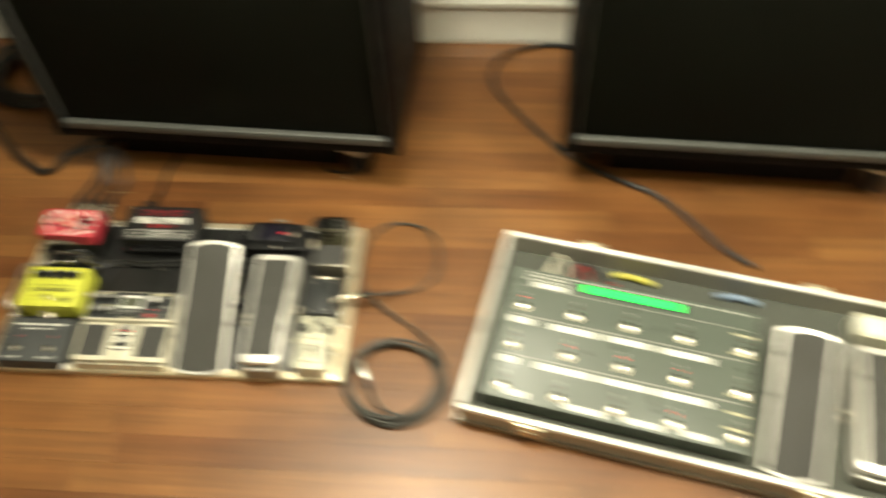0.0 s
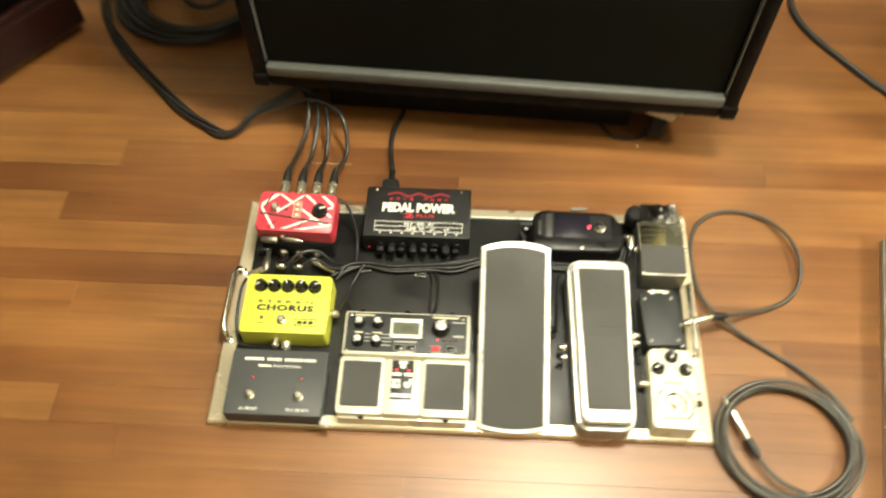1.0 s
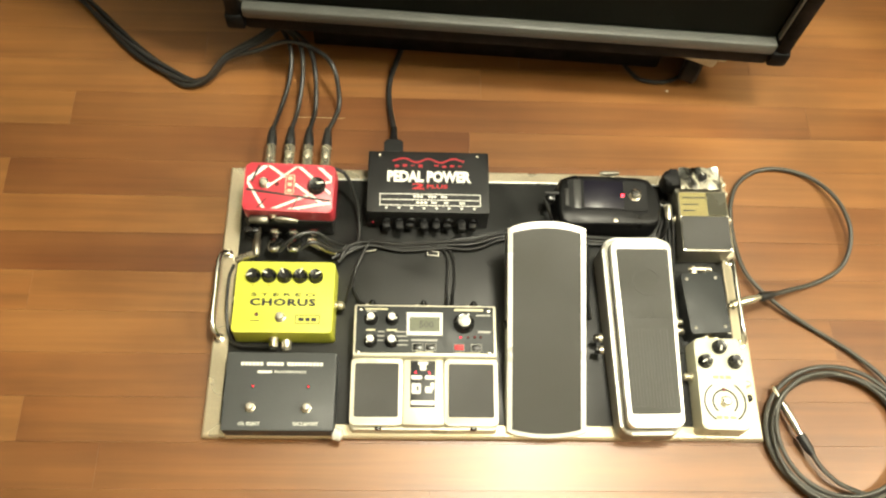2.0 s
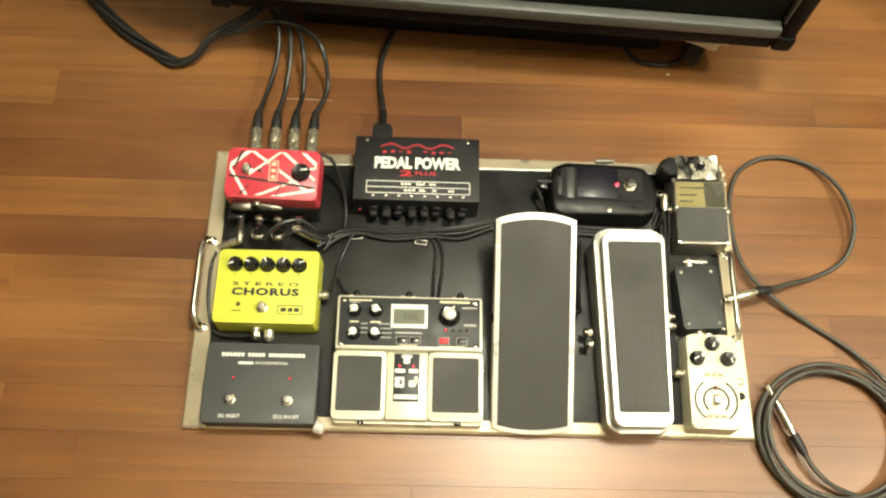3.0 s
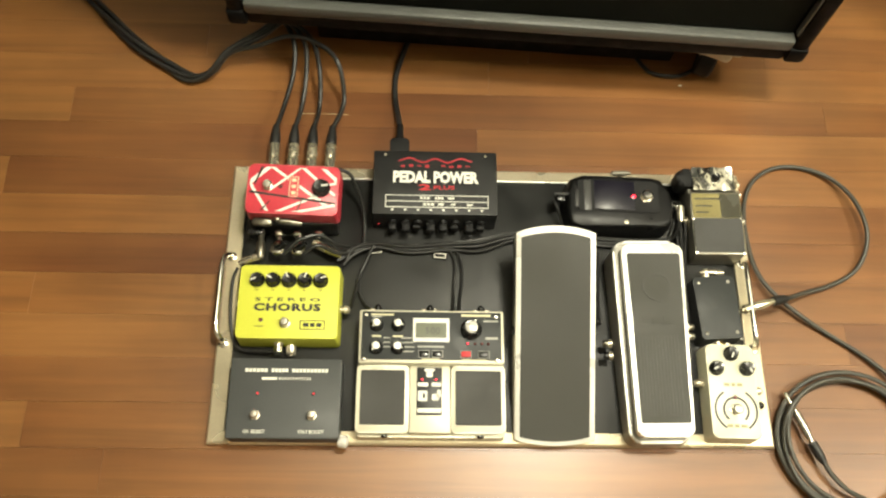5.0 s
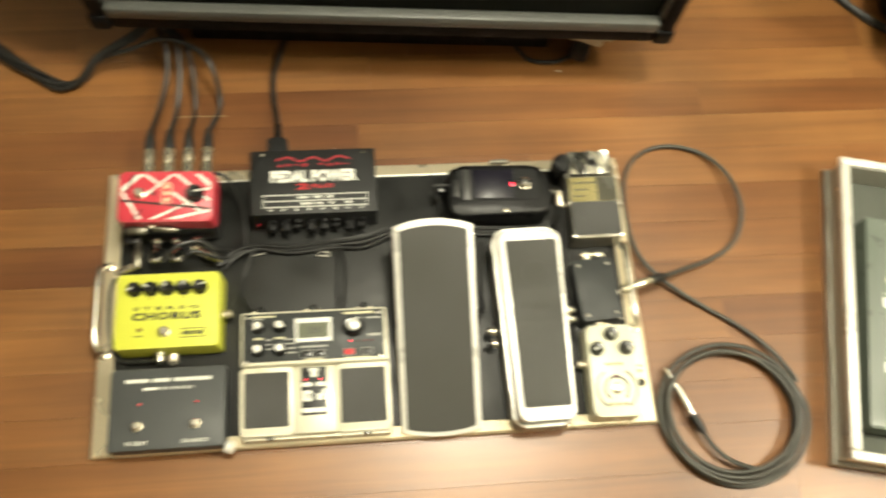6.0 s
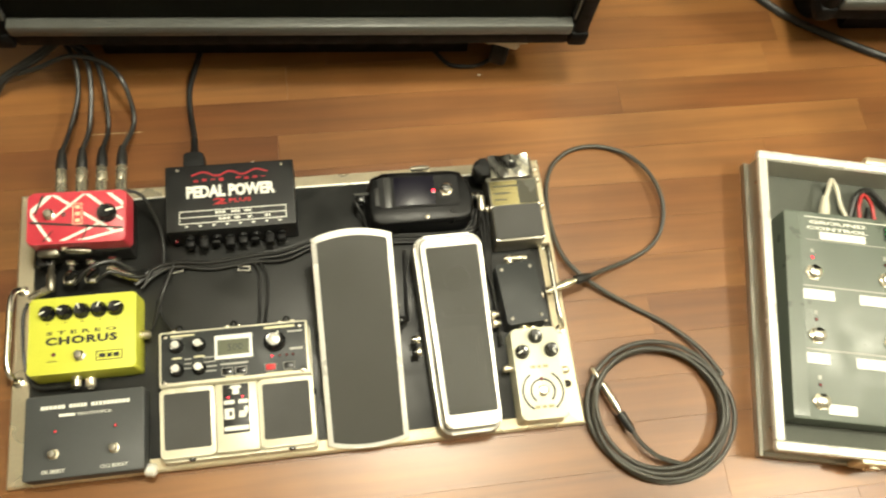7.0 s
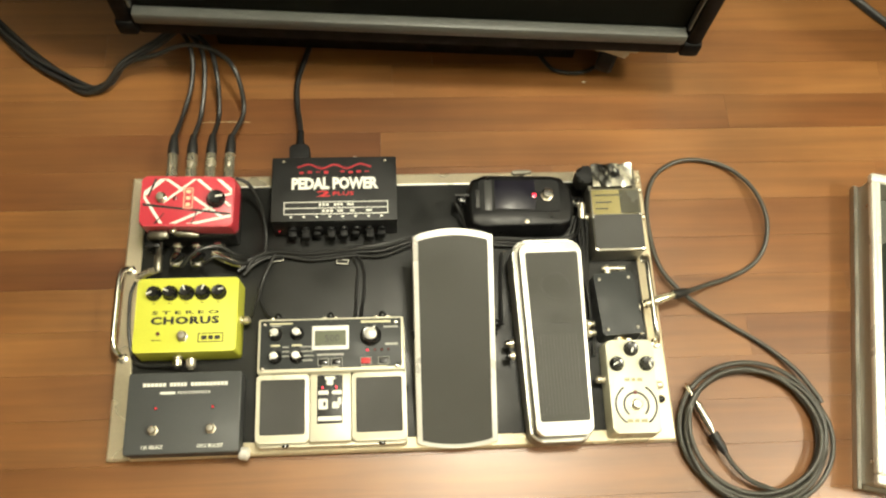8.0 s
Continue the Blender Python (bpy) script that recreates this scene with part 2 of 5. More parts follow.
def rrect(cx, cy, w, h, r, n=5):
    pts = []
    for sx, sy, a0 in ((1, 1, 0), (-1, 1, 90), (-1, -1, 180), (1, -1, 270)):
        for k in range(n + 1):
            a = radians(a0 + 90 * k / n)
            pts.append((cx + sx * (w / 2 - r) + r * math.cos(a), cy + sy * (h / 2 - r) + r * math.sin(a)))
    return pts


def prism(bm, pts, z0, z1, bev=0.0, seg=2, grow=0.0, m=None, zf=None):
    """An outline pushed from z0 to z1; grow widens the foot; zf(x, y) adds to the top's height."""
    cx = sum(p[0] for p in pts) / len(pts)
    cy = sum(p[1] for p in pts) / len(pts)
    lo, hi = [], []
    for x, y in pts:
        d = max(math.hypot(x - cx, y - cy), 1e-6)
        lo.append(bm.verts.new((x + grow * (x - cx) / d, y + grow * (y - cy) / d, z0)))
        hi.append(bm.verts.new((x, y, z1 + (zf(x, y) if zf else 0))))
    top = bm.faces.new(hi)
    bm.faces.new(lo[::-1])
    k = len(pts)
    for i in range(k):
        bm.faces.new((lo[i], lo[(i + 1) % k], hi[(i + 1) % k], hi[i]))
    vs = lo + hi
    if bev:
        r = bmesh.ops.bevel(bm, geom=list(top.edges), offset=bev, segments=seg, profile=0.5, affect="EDGES")
        vs = list({v for f in r["faces"] for v in f.verts} | {v for v in vs if v.is_valid})
    if m:
        bmesh.ops.transform(bm, matrix=m, verts=vs)
    return bm


def lathe(bm, prof, m, seg=20):
    """A profile of (radius, height) turned round the z axis of m."""
    rings = []
    for r, z in prof:
        if r < 1e-6:
            rings.append([bm.verts.new(m @ Vector((0, 0, z)))])
        else:
            rings.append([bm.verts.new(m @ Vector((r * math.cos(2 * math.pi * i / seg), r * math.sin(2 * math.pi * i / seg), z))) for i in range(seg)])
    for a, b in zip(rings, rings[1:]):
        for i in range(seg):
            j = (i + 1) % seg
            if len(a) == 1 and len(b) == 1:
                continue
            if len(a) == 1:
                bm.faces.new((a[0], b[j], b[i]))
            elif len(b) == 1:
                bm.faces.new((a[i], a[j], b[0]))
            else:
                bm.faces.new((a[i], a[j], b[j], b[i]))
    for ring, flip in ((rings[0], True), (rings[-1], False)):
        if len(ring) > 1:
            bm.faces.new(ring[::-1] if flip else ring)
    return bm


def rod(bm, a, b, prof, seg=14):
    """A turned form from a to b; prof: (radius, share of the length)."""
    a, b = Vector(a), Vector(b)
    m = Matrix.Translation(a) @ (b - a).to_track_quat("Z", "Y").to_matrix().to_4x4()
    ln = (b - a).length
    return lathe(bm, [(r, s * ln) for r, s in prof], m, seg)


def spline(pts, sub=8):
    p = [Vector(q) for q in pts]
    p = [2 * p[0] - p[1]] + p + [2 * p[-1] - p[-2]]
    out = []
    for i in range(1, len(p) - 2):
        a, b, c, d = p[i - 1 : i + 3]
        for k in range(sub):
            t = k / sub
            out.append(0.5 * (2 * b + (c - a) * t + (2 * a - 5 * b + 4 * c - d) * t * t + (3 * b - a - 3 * c + d) * t ** 3))
    return out + [p[-2]]


def tube(bm, pts, r, seg=8, sub=8, low=None):
    """A round cord through the points; low keeps its middle at least that high."""
    path = spline(pts, sub)
    if low is not None:
        for q in path:
            q.z = max(q.z, low)
    side, rings = None, []
    for i, q in enumerate(path):
        d = (path[min(i + 1, len(path) - 1)] - path[max(i - 1, 0)]).normalized()
        if side is None:
            side = d.orthogonal().normalized()
        side = (side - d * side.dot(d)).normalized()
        up = d.cross(side)
        rings.append([bm.verts.new(q + r * (math.cos(2 * math.pi * k / seg) * side + math.sin(2 * math.pi * k / seg) * up)) for k in range(seg)])
    for a, b in zip(rings, rings[1:]):
        for k in range(seg):
            bm.faces.new((a[k], a[(k + 1) % seg], b[(k + 1) % seg], b[k]))
    bm.faces.new(rings[0][::-1])
    bm.faces.new(rings[-1])
    return bm


def clip(poly, x0, x1, y0, y1):
    for ax, lim, sgn in ((0, x0, 1), (0, x1, -1), (1, y0, 1), (1, y1, -1)):
        out = []
        for i, a in enumerate(poly):
            b = poly[(i + 1) % len(poly)]
            ia, ib = sgn * (a[ax] - lim) >= 0, sgn * (b[ax] - lim) >= 0
            if ia:
                out.append(a)
            if ia != ib:
                t = (lim - a[ax]) / (b[ax] - a[ax])
                out.append((a[0] + t * (b[0] - a[0]), a[1] + t * (b[1] - a[1])))
        poly = out
        if len(poly) < 3:
            return []
    return poly


def lettering(words, width, height, m, thick=0.0003, bold=0.0, space=1.0):
    """Raised print with the built-in font, scaled to width and height, centred on m."""
    cu = bpy.data.curves.new("print", "FONT")
    cu.body, cu.extrude, cu.offset, cu.space_character, cu.resolution_u = words, 0.01, bold, space, 2
    ob = bpy.data.objects.new("print", cu)
    scene.collection.objects.link(ob)
    bpy.context.view_layer.update()
    me = bpy.data.meshes.new_from_object(ob)
    bm = bmesh.new()
    bm.from_mesh(me)
    bpy.data.objects.remove(ob)
    bpy.data.curves.remove(cu)
    bpy.data.meshes.remove(me)
    xs, ys = [v.co.x for v in bm.verts], [v.co.y for v in bm.verts]
    cx, cy = (min(xs) + max(xs)) / 2, (min(ys) + max(ys)) / 2
    sx, sy = width / (max(xs) - min(xs)), height / (max(ys) - min(ys))
    for v in bm.verts:
        v.co = m @ Vector(((v.co.x - cx) * sx, (v.co.y - cy) * sy, thick * (0.5 + v.co.z / 0.02)))
    return bm


def ring_arc(bm, cx, cy, r0, r1, a0, a1, z0, z1, n=24):
    pts = [(cx + r1 * math.cos(radians(a0 + (a1 - a0) * i / n)), cy + r1 * math.sin(radians(a0 + (a1 - a0) * i / n))) for i in range(n + 1)]
    qts = [(cx + r0 * math.cos(radians(a0 + (a1 - a0) * i / n)), cy + r0 * math.sin(radians(a0 + (a1 - a0) * i / n))) for i in range(n + 1)]
    for i in range(n):
        prism(bm, [qts[i], pts[i], pts[i + 1], qts[i + 1]], z0, z1)
    bmesh.ops.remove_doubles(bm, verts=bm.verts, dist=1e-6)
    return bm


def frame_outline(bm, x0, x1, y0, y1, t, z0, z1):
    """A rectangular printed border, t wide."""
    box(bm, x0, x1, y0, y0 + t, z0, z1)
    box(bm, x0, x1, y1 - t, y1, z0, z1)
    box(bm, x0, x0 + t, y0 + t, y1 - t, z0, z1)
    box(bm, x1 - t, x1, y0 + t, y1 - t, z0, z1)
    return bm


def knob(parent, x, y, z, r, h, body=None, cap=None, turn=0, m=None, line=True):
    """A knob with a fluted skirt, a cap and a white pointer line, on glossy tops a painted glint."""
    base = (m or Matrix()) @ pose(x, y, z, 0, 0, turn)
    bm = lathe(B(), [(r, 0), (r, h * 0.30), (r * 0.88, h * 0.42), (r * 0.82, h * 0.88), (r * 0.70, h), (r * 0.52, h * 0.97), (0, h * 0.95)], base, 24)
    for i, v in enumerate(bm.verts):
        if 24 * 2 <= i < 24 * 4 and i % 3 == 0:
            mid = base @ Vector((0, 0, 0))
            v.co.x, v.co.y = mid.x + 0.9 * (v.co.x - mid.x), mid.y + 0.9 * (v.co.y - mid.y)
    k = part("knob", bm, body or PLASTIC, parent)
    if cap:
        part("cap", lathe(B(), [(r * 0.58, h * 0.90), (r * 0.58, h * 1.08), (r * 0.48, h * 1.16), (0, h * 1.18)], base, 16), cap, k, "bright metal cap")
    if not line:
        return k
    bm = box(B(), -r * 0.09, r * 0.09, r * 0.1, r * 0.82, h * 1.001, h * 1.05)
    bmesh.ops.transform(bm, matrix=base, verts=bm.verts)
    part("pointer", bm, INK_WHITE, k, "white line, pointer and painted glint")
    return k


def stomp(parent, x, y, z, m=None, r=0.0055):
    """A chrome foot button on its nut and washer."""
    base = (m or Matrix()) @ pose(x, y, z)
    nut = part("nut", lathe(B(), [(r * 1.15, 0), (r * 1.15, 0.0007), (r * 1.05, 0.0008), (r * 1.05, 0.0026), (r * 0.95, 0.003), (0, 0.003)], base, 6), NICKEL, parent, "hexagonal metal nut")
    part("button", lathe(B(), [(r * 0.62, 0.003), (r * 0.62, 0.0055), (r * 0.9, 0.0058), (r * 0.94, 0.0085), (r * 0.7, 0.0102), (0, 0.0106)], base, 18), CHROME, nut, "chrome foot button")
    return nut


def led(parent, x, y, z, lit, r=0.0017, m=None):
    base = (m or Matrix()) @ pose(x, y, z)
    bez = part("led_ring", lathe(B(), [(r * 1.5, 0), (r * 1.5, 0.0006), (r * 1.05, 0.0009), (0, 0.0009)], base, 14), PLASTIC, parent)
    part("led", lathe(B(), [(r, 0.0009), (r * 0.85, 0.0017), (0, 0.0022)], base, 12), (LED_RED if lit is True else LED_WEAK if lit else LED_DIM), bez, "small red lamp")


def screw(parent, x, y, z, r=0.0026, m=None, material=None):
    base = (m or Matrix()) @ pose(x, y, z)
    part("screw", lathe(B(), [(r, 0), (r * 0.9, 0.0006), (r * 0.45, 0.0011), (r * 0.3, 0.0006), (0, 0.0006)], base, 10), material or NICKEL, parent)


def jack_plug(parent, a, b, r=0.0055, material=None, name="plug"):
    """A straight phone plug's barrel from the socket a to its tail b."""
    return part(name, rod(B(), a, b, [(r * 0.6, 0), (r * 0.6, 0.06), (r, 0.08), (r, 0.7), (r * 0.85, 0.78), (r * 0.6, 1.0), (0, 1.0)]), material or NICKEL, parent, "metal plug")


def socket(parent, p, direction, r=0.006):
    p, d = Vector(p), Vector(direction).normalized()
    return part("socket", rod(B(), p, p + d * 0.005, [(r, 0), (r, 0.5), (r * 0.75, 0.55), (r * 0.75, 1), (r * 0.5, 1), (r * 0.5, 0.5), (0, 0.5)], 12), NICKEL, parent, "metal jack socket")


# ---- the room ----
WALL_Y = 1.045


def room():
    single("subfloor", box(B(), -2.6, 3.6, -2.8, WALL_Y + 0.1, -0.06, -0.0125), SUBFLOOR, "dark boards under the strip floor", "floor", "structure")
    single("wall_north", box(B(), -2.7, 3.7, WALL_Y, WALL_Y + 0.1, -0.06, 2.5), WALL_PAINT, "pale painted wall behind the speaker cabinets", "wall", "structure")
    single("wall_south", box(B(), -2.7, 3.7, -2.9, -2.8, -0.06, 2.5), WALL_PAINT, "pale painted wall", "wall", "structure")
    single("wall_west", box(B(), -2.7, -2.6, -2.8, WALL_Y, -0.06, 2.5), WALL_PAINT, "pale painted wall", "wall", "structure")
    single("wall_east", box(B(), 3.6, 3.7, -2.8, WALL_Y, -0.06, 2.5), WALL_PAINT, "pale painted wall", "wall", "structure")
    single("ceiling", box(B(), -2.7, 3.7, -2.9, WALL_Y + 0.1, 2.5, 2.6), CEILING_PAINT, "white painted ceiling", "ceiling", "structure")
    # moulded skirting: a stepped profile run along the wall
    prof = [(0.0, 0.0), (-0.022, 0.0), (-0.022, 0.020), (-0.016, 0.028), (-0.016, 0.105), (-0.020, 0.110), (-0.020, 0.122), (-0.013, 0.130),
            (-0.013, 0.150), (-0.017, 0.156), (-0.017, 0.166), (-0.006, 0.182), (0.0, 0.186)]
    bm = B()
    a = [bm.verts.new((-2.6, WALL_Y + y, z)) for y, z in prof]
    b = [bm.verts.new((3.6, WALL_Y + y, z)) for y, z in prof]
    for i in range(len(prof) - 1):
        bm.faces.new((a[i], a[i + 1], b[i + 1], b[i]))
    bm.faces.new(a)
    bm.faces.new(b[::-1])
    single("baseboard", bm, PAINT_WHITE, "tall white moulded baseboard along the wall", "baseboard", "structure")


room()


# ---- speaker cabinets ----
def speaker_cabinet(m, label):
    """Local: the front's lower left corner at 0, 0, 0 on the floor; the front looks along -y."""
    W, D, H, z0 = 0.782, 0.36, 0.76, 0.108
    cab = thing("speaker_cabinet", m, label, "speaker cabinet", "speaker cabinets along the wall")
    t = 0.024
    for x in (0, W - t):
        part("side_panel", box(B(), x, x + t, 0, D, z0, z0 + H, 0.008), TOLEX, cab, "black textured vinyl side")
    for za, zb in ((z0 - 0.006, z0 + 0.022), (z0 + H - 0.022, z0 + H - 0.001)):
        part("end_panel", box(B(), t + 0.0002, W - t - 0.0002, 0.004, D, za, zb, 0.004), TOLEX, cab)
    part("back_panel", box(B(), t + 0.0002, W - t - 0.0002, D - 0.018, D - 0.002, z0 + 0.0225, z0 + H - 0.0225), TOLEX, cab)
    part("grille", box(B(), t + 0.004, W - t - 0.004, 0.012, 0.026, z0 + 0.0435, z0 + H - 0.028, 0.004), CLOTH, cab, "black woven grille cloth")
    bm = box(B(), t + 0.0005, W - t - 0.0005, -0.002, 0.016, z0 + 0.0225, z0 + 0.0430, 0.004)
    part("lower_trim", bm, PIPING, cab, "grey vinyl trim strip")
    for x0 in (t + 0.0003, W - t - 0.0038):
        part("side_piping", box(B(), x0, x0 + 0.0035, 0.002, 0.012, z0 + 0.05, z0 + H - 0.03, 0.0015), PIPING, cab, "thin grey piping")
    # added black block: stands in for the shade under the cabinet
    part("underframe", box(B(), 0.105, W - 0.150, 0.052, D - 0.03, 0.012, z0 - 0.0065, 0.003), TOLEX, cab, "added black block that darkens the space under the cabinet")
    for x in (0.0, W):
        s = 1 if x == 0 else -1
        bm = B()
        box(bm, min(x - s * 0.002, x + s * 0.026), max(x - s * 0.002, x + s * 0.026), -0.003, 0.030, z0 - 0.003, z0 + 0.026, 0.006)
        part("corner_guard", bm, TOLEX, cab, "black plastic corner guard")
    for x in (0.068, W - 0.108):
        for y in (0.075 if x < 0.3 else 0.032, D - 0.06):
            plate = part("caster", box(B(), x - 0.030, x + 0.030, y - 0.026, y + 0.026, z0 - 0.010, z0 - 0.0055, 0.002), CASTER_TAN, cab, "swivel caster with a metal fork")
            turn = pose(x, y, 0, 0, 0, -20 if x > 0.3 else 15)
            fork = B()
            for sx in (-0.018, 0.0155):
                prism(fork, [(-0.018, z0 - 0.006), (0.016, z0 - 0.006), (0.033, 0.040), (0.021, 0.034)], sx, sx + 0.003,
                      m=turn @ Matrix(((0, 0, 1, 0), (1, 0, 0, 0), (0, 1, 0, 0), (0, 0, 0, 1))))
            box(fork, -0.019, 0.019, -0.014, 0.019, z0 - 0.016, z0 - 0.006, 0.003, m=turn)
            part("fork", fork, PLASTIC_MATT, plate, "black fork")
            part("fork_crown", box(B(), -0.026, 0.026, -0.018, 0.017, z0 - 0.030, z0 - 0.0105, 0.006, 2, m=turn), CASTER_TAN, plate, "cream metal fork crown")
            part("wheel", rod(B(), turn @ Vector((-0.013, 0.027, 0.038)), turn @ Vector((0.013, 0.027, 0.038)), [(0.034, 0), (0.038, 0.15), (0.038, 0.85), (0.034, 1)], 24), PLASTIC_MATT, plate, "black wheel")
    return cab


speaker_cabinet(pose(-0.004, 0.5495, 0, 0, 0, -3.1), "large black speaker cabinet on casters behind the pedalboard")
speaker_cabinet(pose(1.130, 0.528, 0, 0, 0, -3.3), "large black speaker cabinet on casters beside the first one")


def dark_cupboard():
    """A dark cupboard set at an angle, with a mahogany plinth and thin vertical beads."""
    c = thing("cupboard", pose(-0.385, 0.780, 0, 0, 0, 52.5), "dark wooden cupboard with black slatted front and reddish plinth", "cupboard")
    L, D, H = 1.05, 0.45, 1.0
    part("carcass", box(B(), -L, 0, 0.014, D, 0.02, H, 0.006), BLACK_LACQUER, c, "black lacquered body")
    part("plinth", box(B(), -L, -0.002, -0.006, 0.012, 0.022, 0.105, 0.006), MAHOGANY, c, "reddish brown plinth board")
    part("plinth_bead", box(B(), -L, -0.002, -0.002, 0.013, 0.108, 0.118, 0.003), MAHOGANY, c)
    part("corner_post", box(B(), -0.045, 0.003, -0.004, 0.0135, 0.12, H - 0.01, 0.006), BLACK_LACQUER, c)
    for x in (-0.175, -0.305, -0.435, -0.565, -0.695):
        part("slat", box(B(), x - 0.124, x - 0.003, 0.004, 0.0138, 0.12, H - 0.02, 0.003), BLACK_LACQUER, c)
        part("bead", box(B(), x - 0.002, x + 0.002, 0.002, 0.0138, 0.12, H - 0.02, 0.001), BEAD, c, "thin grey vertical bead")
    for x in (-0.03, -L + 0.03):
        for y in (0.05, D - 0.05):
            part("foot", box(B(), x - 0.025, x + 0.025, y - 0.025, y + 0.025, 0.0, 0.0205, 0.003), BLACK_LACQUER, c)


dark_cupboard()

# ---- the pedalboard ----
BW, BD, ZB = 0.707, 0.380, 0.0135


def pedalboard():
    bd = thing("pedalboard", pose(0, 0, 0), "flat black pedalboard with aluminium edging, loaded with effect pedals", "pedalboard")
    part("deck", box(B(), 0.010, BW - 0.010, 0.010, BD - 0.010, 0.002, ZB - 0.001, 0.001), VINYL, bd, "black vinyl-covered deck")

    def trim(p, q, inward, w, shorten_a, shorten_b):
        p, q, inn = Vector(p), Vector(q), Vector(inward)
        d = (q - p).normalized()
        bm = B()
        sect = [(0.0, 0.0), (0.0, 0.0105), (0.0025, 0.0135), (w - 0.001, ZB + 0.0020), (w, ZB + 0.0012), (w, ZB - 0.0009), (0.004, 0.006), (0.004, 0.0)]
        ends = []
        for at, sgn, k in ((p, 1, shorten_a), (q, -1, shorten_b)):
            ends.append([bm.verts.new(at + inn * s + d * sgn * s * k + Vector((0, 0, z))) for s, z in sect])
        n = len(sect)
        for i in range(n):
            bm.faces.new((ends[0][i], ends[0][(i + 1) % n], ends[1][(i + 1) % n], ends[1][i]))
        bm.faces.new(ends[0][::-1])
        bm.faces.new(ends[1])
        return part("edge_trim", bm, ALU, bd, "mitred aluminium edge trim")

    trim((0, 0, 0), (BW, 0, 0), (0, 1, 0), 0.016, 1.35, 1.35)
    trim((BW, BD, 0), (0, BD, 0), (0, -1, 0), 0.017, 1.29, 1.29)
    trim((0, BD, 0), (0, 0, 0), (1, 0, 0), 0.022, 0.77, 0.72)
    trim((BW, 0, 0), (BW, BD, 0), (-1, 0, 0), 0.022, 0.72, 0.77)
    part("trim_lip", box(B(), 0.024, BW - 0.024, BD - 0.0192, BD - 0.0172, ZB - 0.0008, ZB + 0.0026, 0.0004), SILVER_HOT, bd, "bright inner lip of the back trim")
    for x, s in ((0.010, -1.0), (BW - 0.012, -0.5)):
        pts = [(x, 0.126, ZB), (x + s * 0.001, 0.127, ZB + 0.013), (x + s * 0.005, 0.134, ZB + 0.021), (x + s * 0.007, 0.150, ZB + 0.024), (x + s * 0.007, 0.185, ZB + 0.024),
               (x + s * 0.007, 0.220, ZB + 0.024), (x + s * 0.005, 0.236, ZB + 0.021), (x + s * 0.001, 0.243, ZB + 0.013), (x, 0.244, ZB)]
        h = part("handle", tube(B(), pts, 0.0037, 10, 5), CHROME, bd, "chrome carrying handle")
        for y in (0.126, 0.244):
            part("handle_foot", lathe(B(), [(0.0065, 0), (0.0065, 0.002), (0.0045, 0.003), (0, 0.003)], pose(x, y, ZB), 12), CHROME, h)
    for x, y, r in ((0.198, 0.262, 5), (0.286, 0.262, -3), (0.605, 0.272, 0)):
        bm = box(B(), -0.011, 0.011, -0.007, 0.007, 0, 0.003, 0.001)
        box(bm, -0.004, 0.004, -0.002, 0.002, 0.003, 0.006, 0.001)
        bmesh.ops.transform(bm, matrix=pose(x, y, ZB - 0.001, 0, 0, r), verts=bm.verts)
        part("cable_clip", bm, PLASTIC_MATT, bd, "small stick-on cable clip")
    for x in (0.06, 0.25, 0.455, 0.65):
        screw(bd, x, 0.008, 0.0125, 0.0022)
    return bd


pedalboard()


def enclosure(bm, w, d, h, r=0.006, bev=0.002, flare=0.0015):
    return prism(bm, rrect(0, 0, w, d, r), 0, h, bev, 2, flare)


def footswitch():
    w, d, h = 0.136, 0.098, 0.030
    f = thing("footswitch", pose(0.097, 0.0505, ZB), "dark grey two-button amplifier footswitch with white lettering", "footswitch")
    part("housing", prism(B(), rrect(0, 0, w, d, 0.003, 3), 0.001, h, 0.0015, 2), GREY_PAINT, f)
    for x, cap, wd in ((-0.034, "CH. SELECT", 0.026), (0.034, "CH.2 BOOST", 0.031)):
        stomp(f, x, -0.021, h)
        led(f, x + 0.001, 0.0055, h, 0.3, 0.0014)
        part("lettering", lettering(cap, wd, 0.0042, pose(x, -0.0405, h + 0.0002), bold=0.015), INK_WHITE, f, "white printed lettering")
    for x0, x1, count in ((-0.050, -0.022, 6), (-0.018, 0.003, 5), (0.007, 0.052, 10)):
        step = (x1 - x0) / count
        for i in range(count):
            part("printed_bar", box(B(), x0 + i * step, x0 + (i + 0.80) * step, 0.0318, 0.0362, h + 0.0001, h + 0.0005), INK_WHITE, f)
    part("printed_bar", box(B(), -0.029, -0.011, 0.0222, 0.0254, h + 0.0001, h + 0.0005), INK_WHITE, f)
    part("lettering", lettering("FOOTSWITCH", 0.038, 0.0034, pose(0.011, 0.0238, h + 0.0002), bold=0.01), INK_WHITE, f)
    part("plug", rod(B(), (0.066, -0.048, 0.010), (0.078, -0.050, 0.010), [(0.007, 0), (0.0080, 0.2), (0.0080, 0.8), (0.005, 1), (0, 1)]), SILVER_HOT, f, "bright metal connector")
    for x in (-0.055, 0.055):
        for y in (-0.038, 0.038):
            part("rubber_foot", lathe(B(), [(0.006, 0), (0.006, 0.0011), (0, 0.0011)], pose(x, y, 0), 10), PLASTIC_MATT, f)


footswitch()


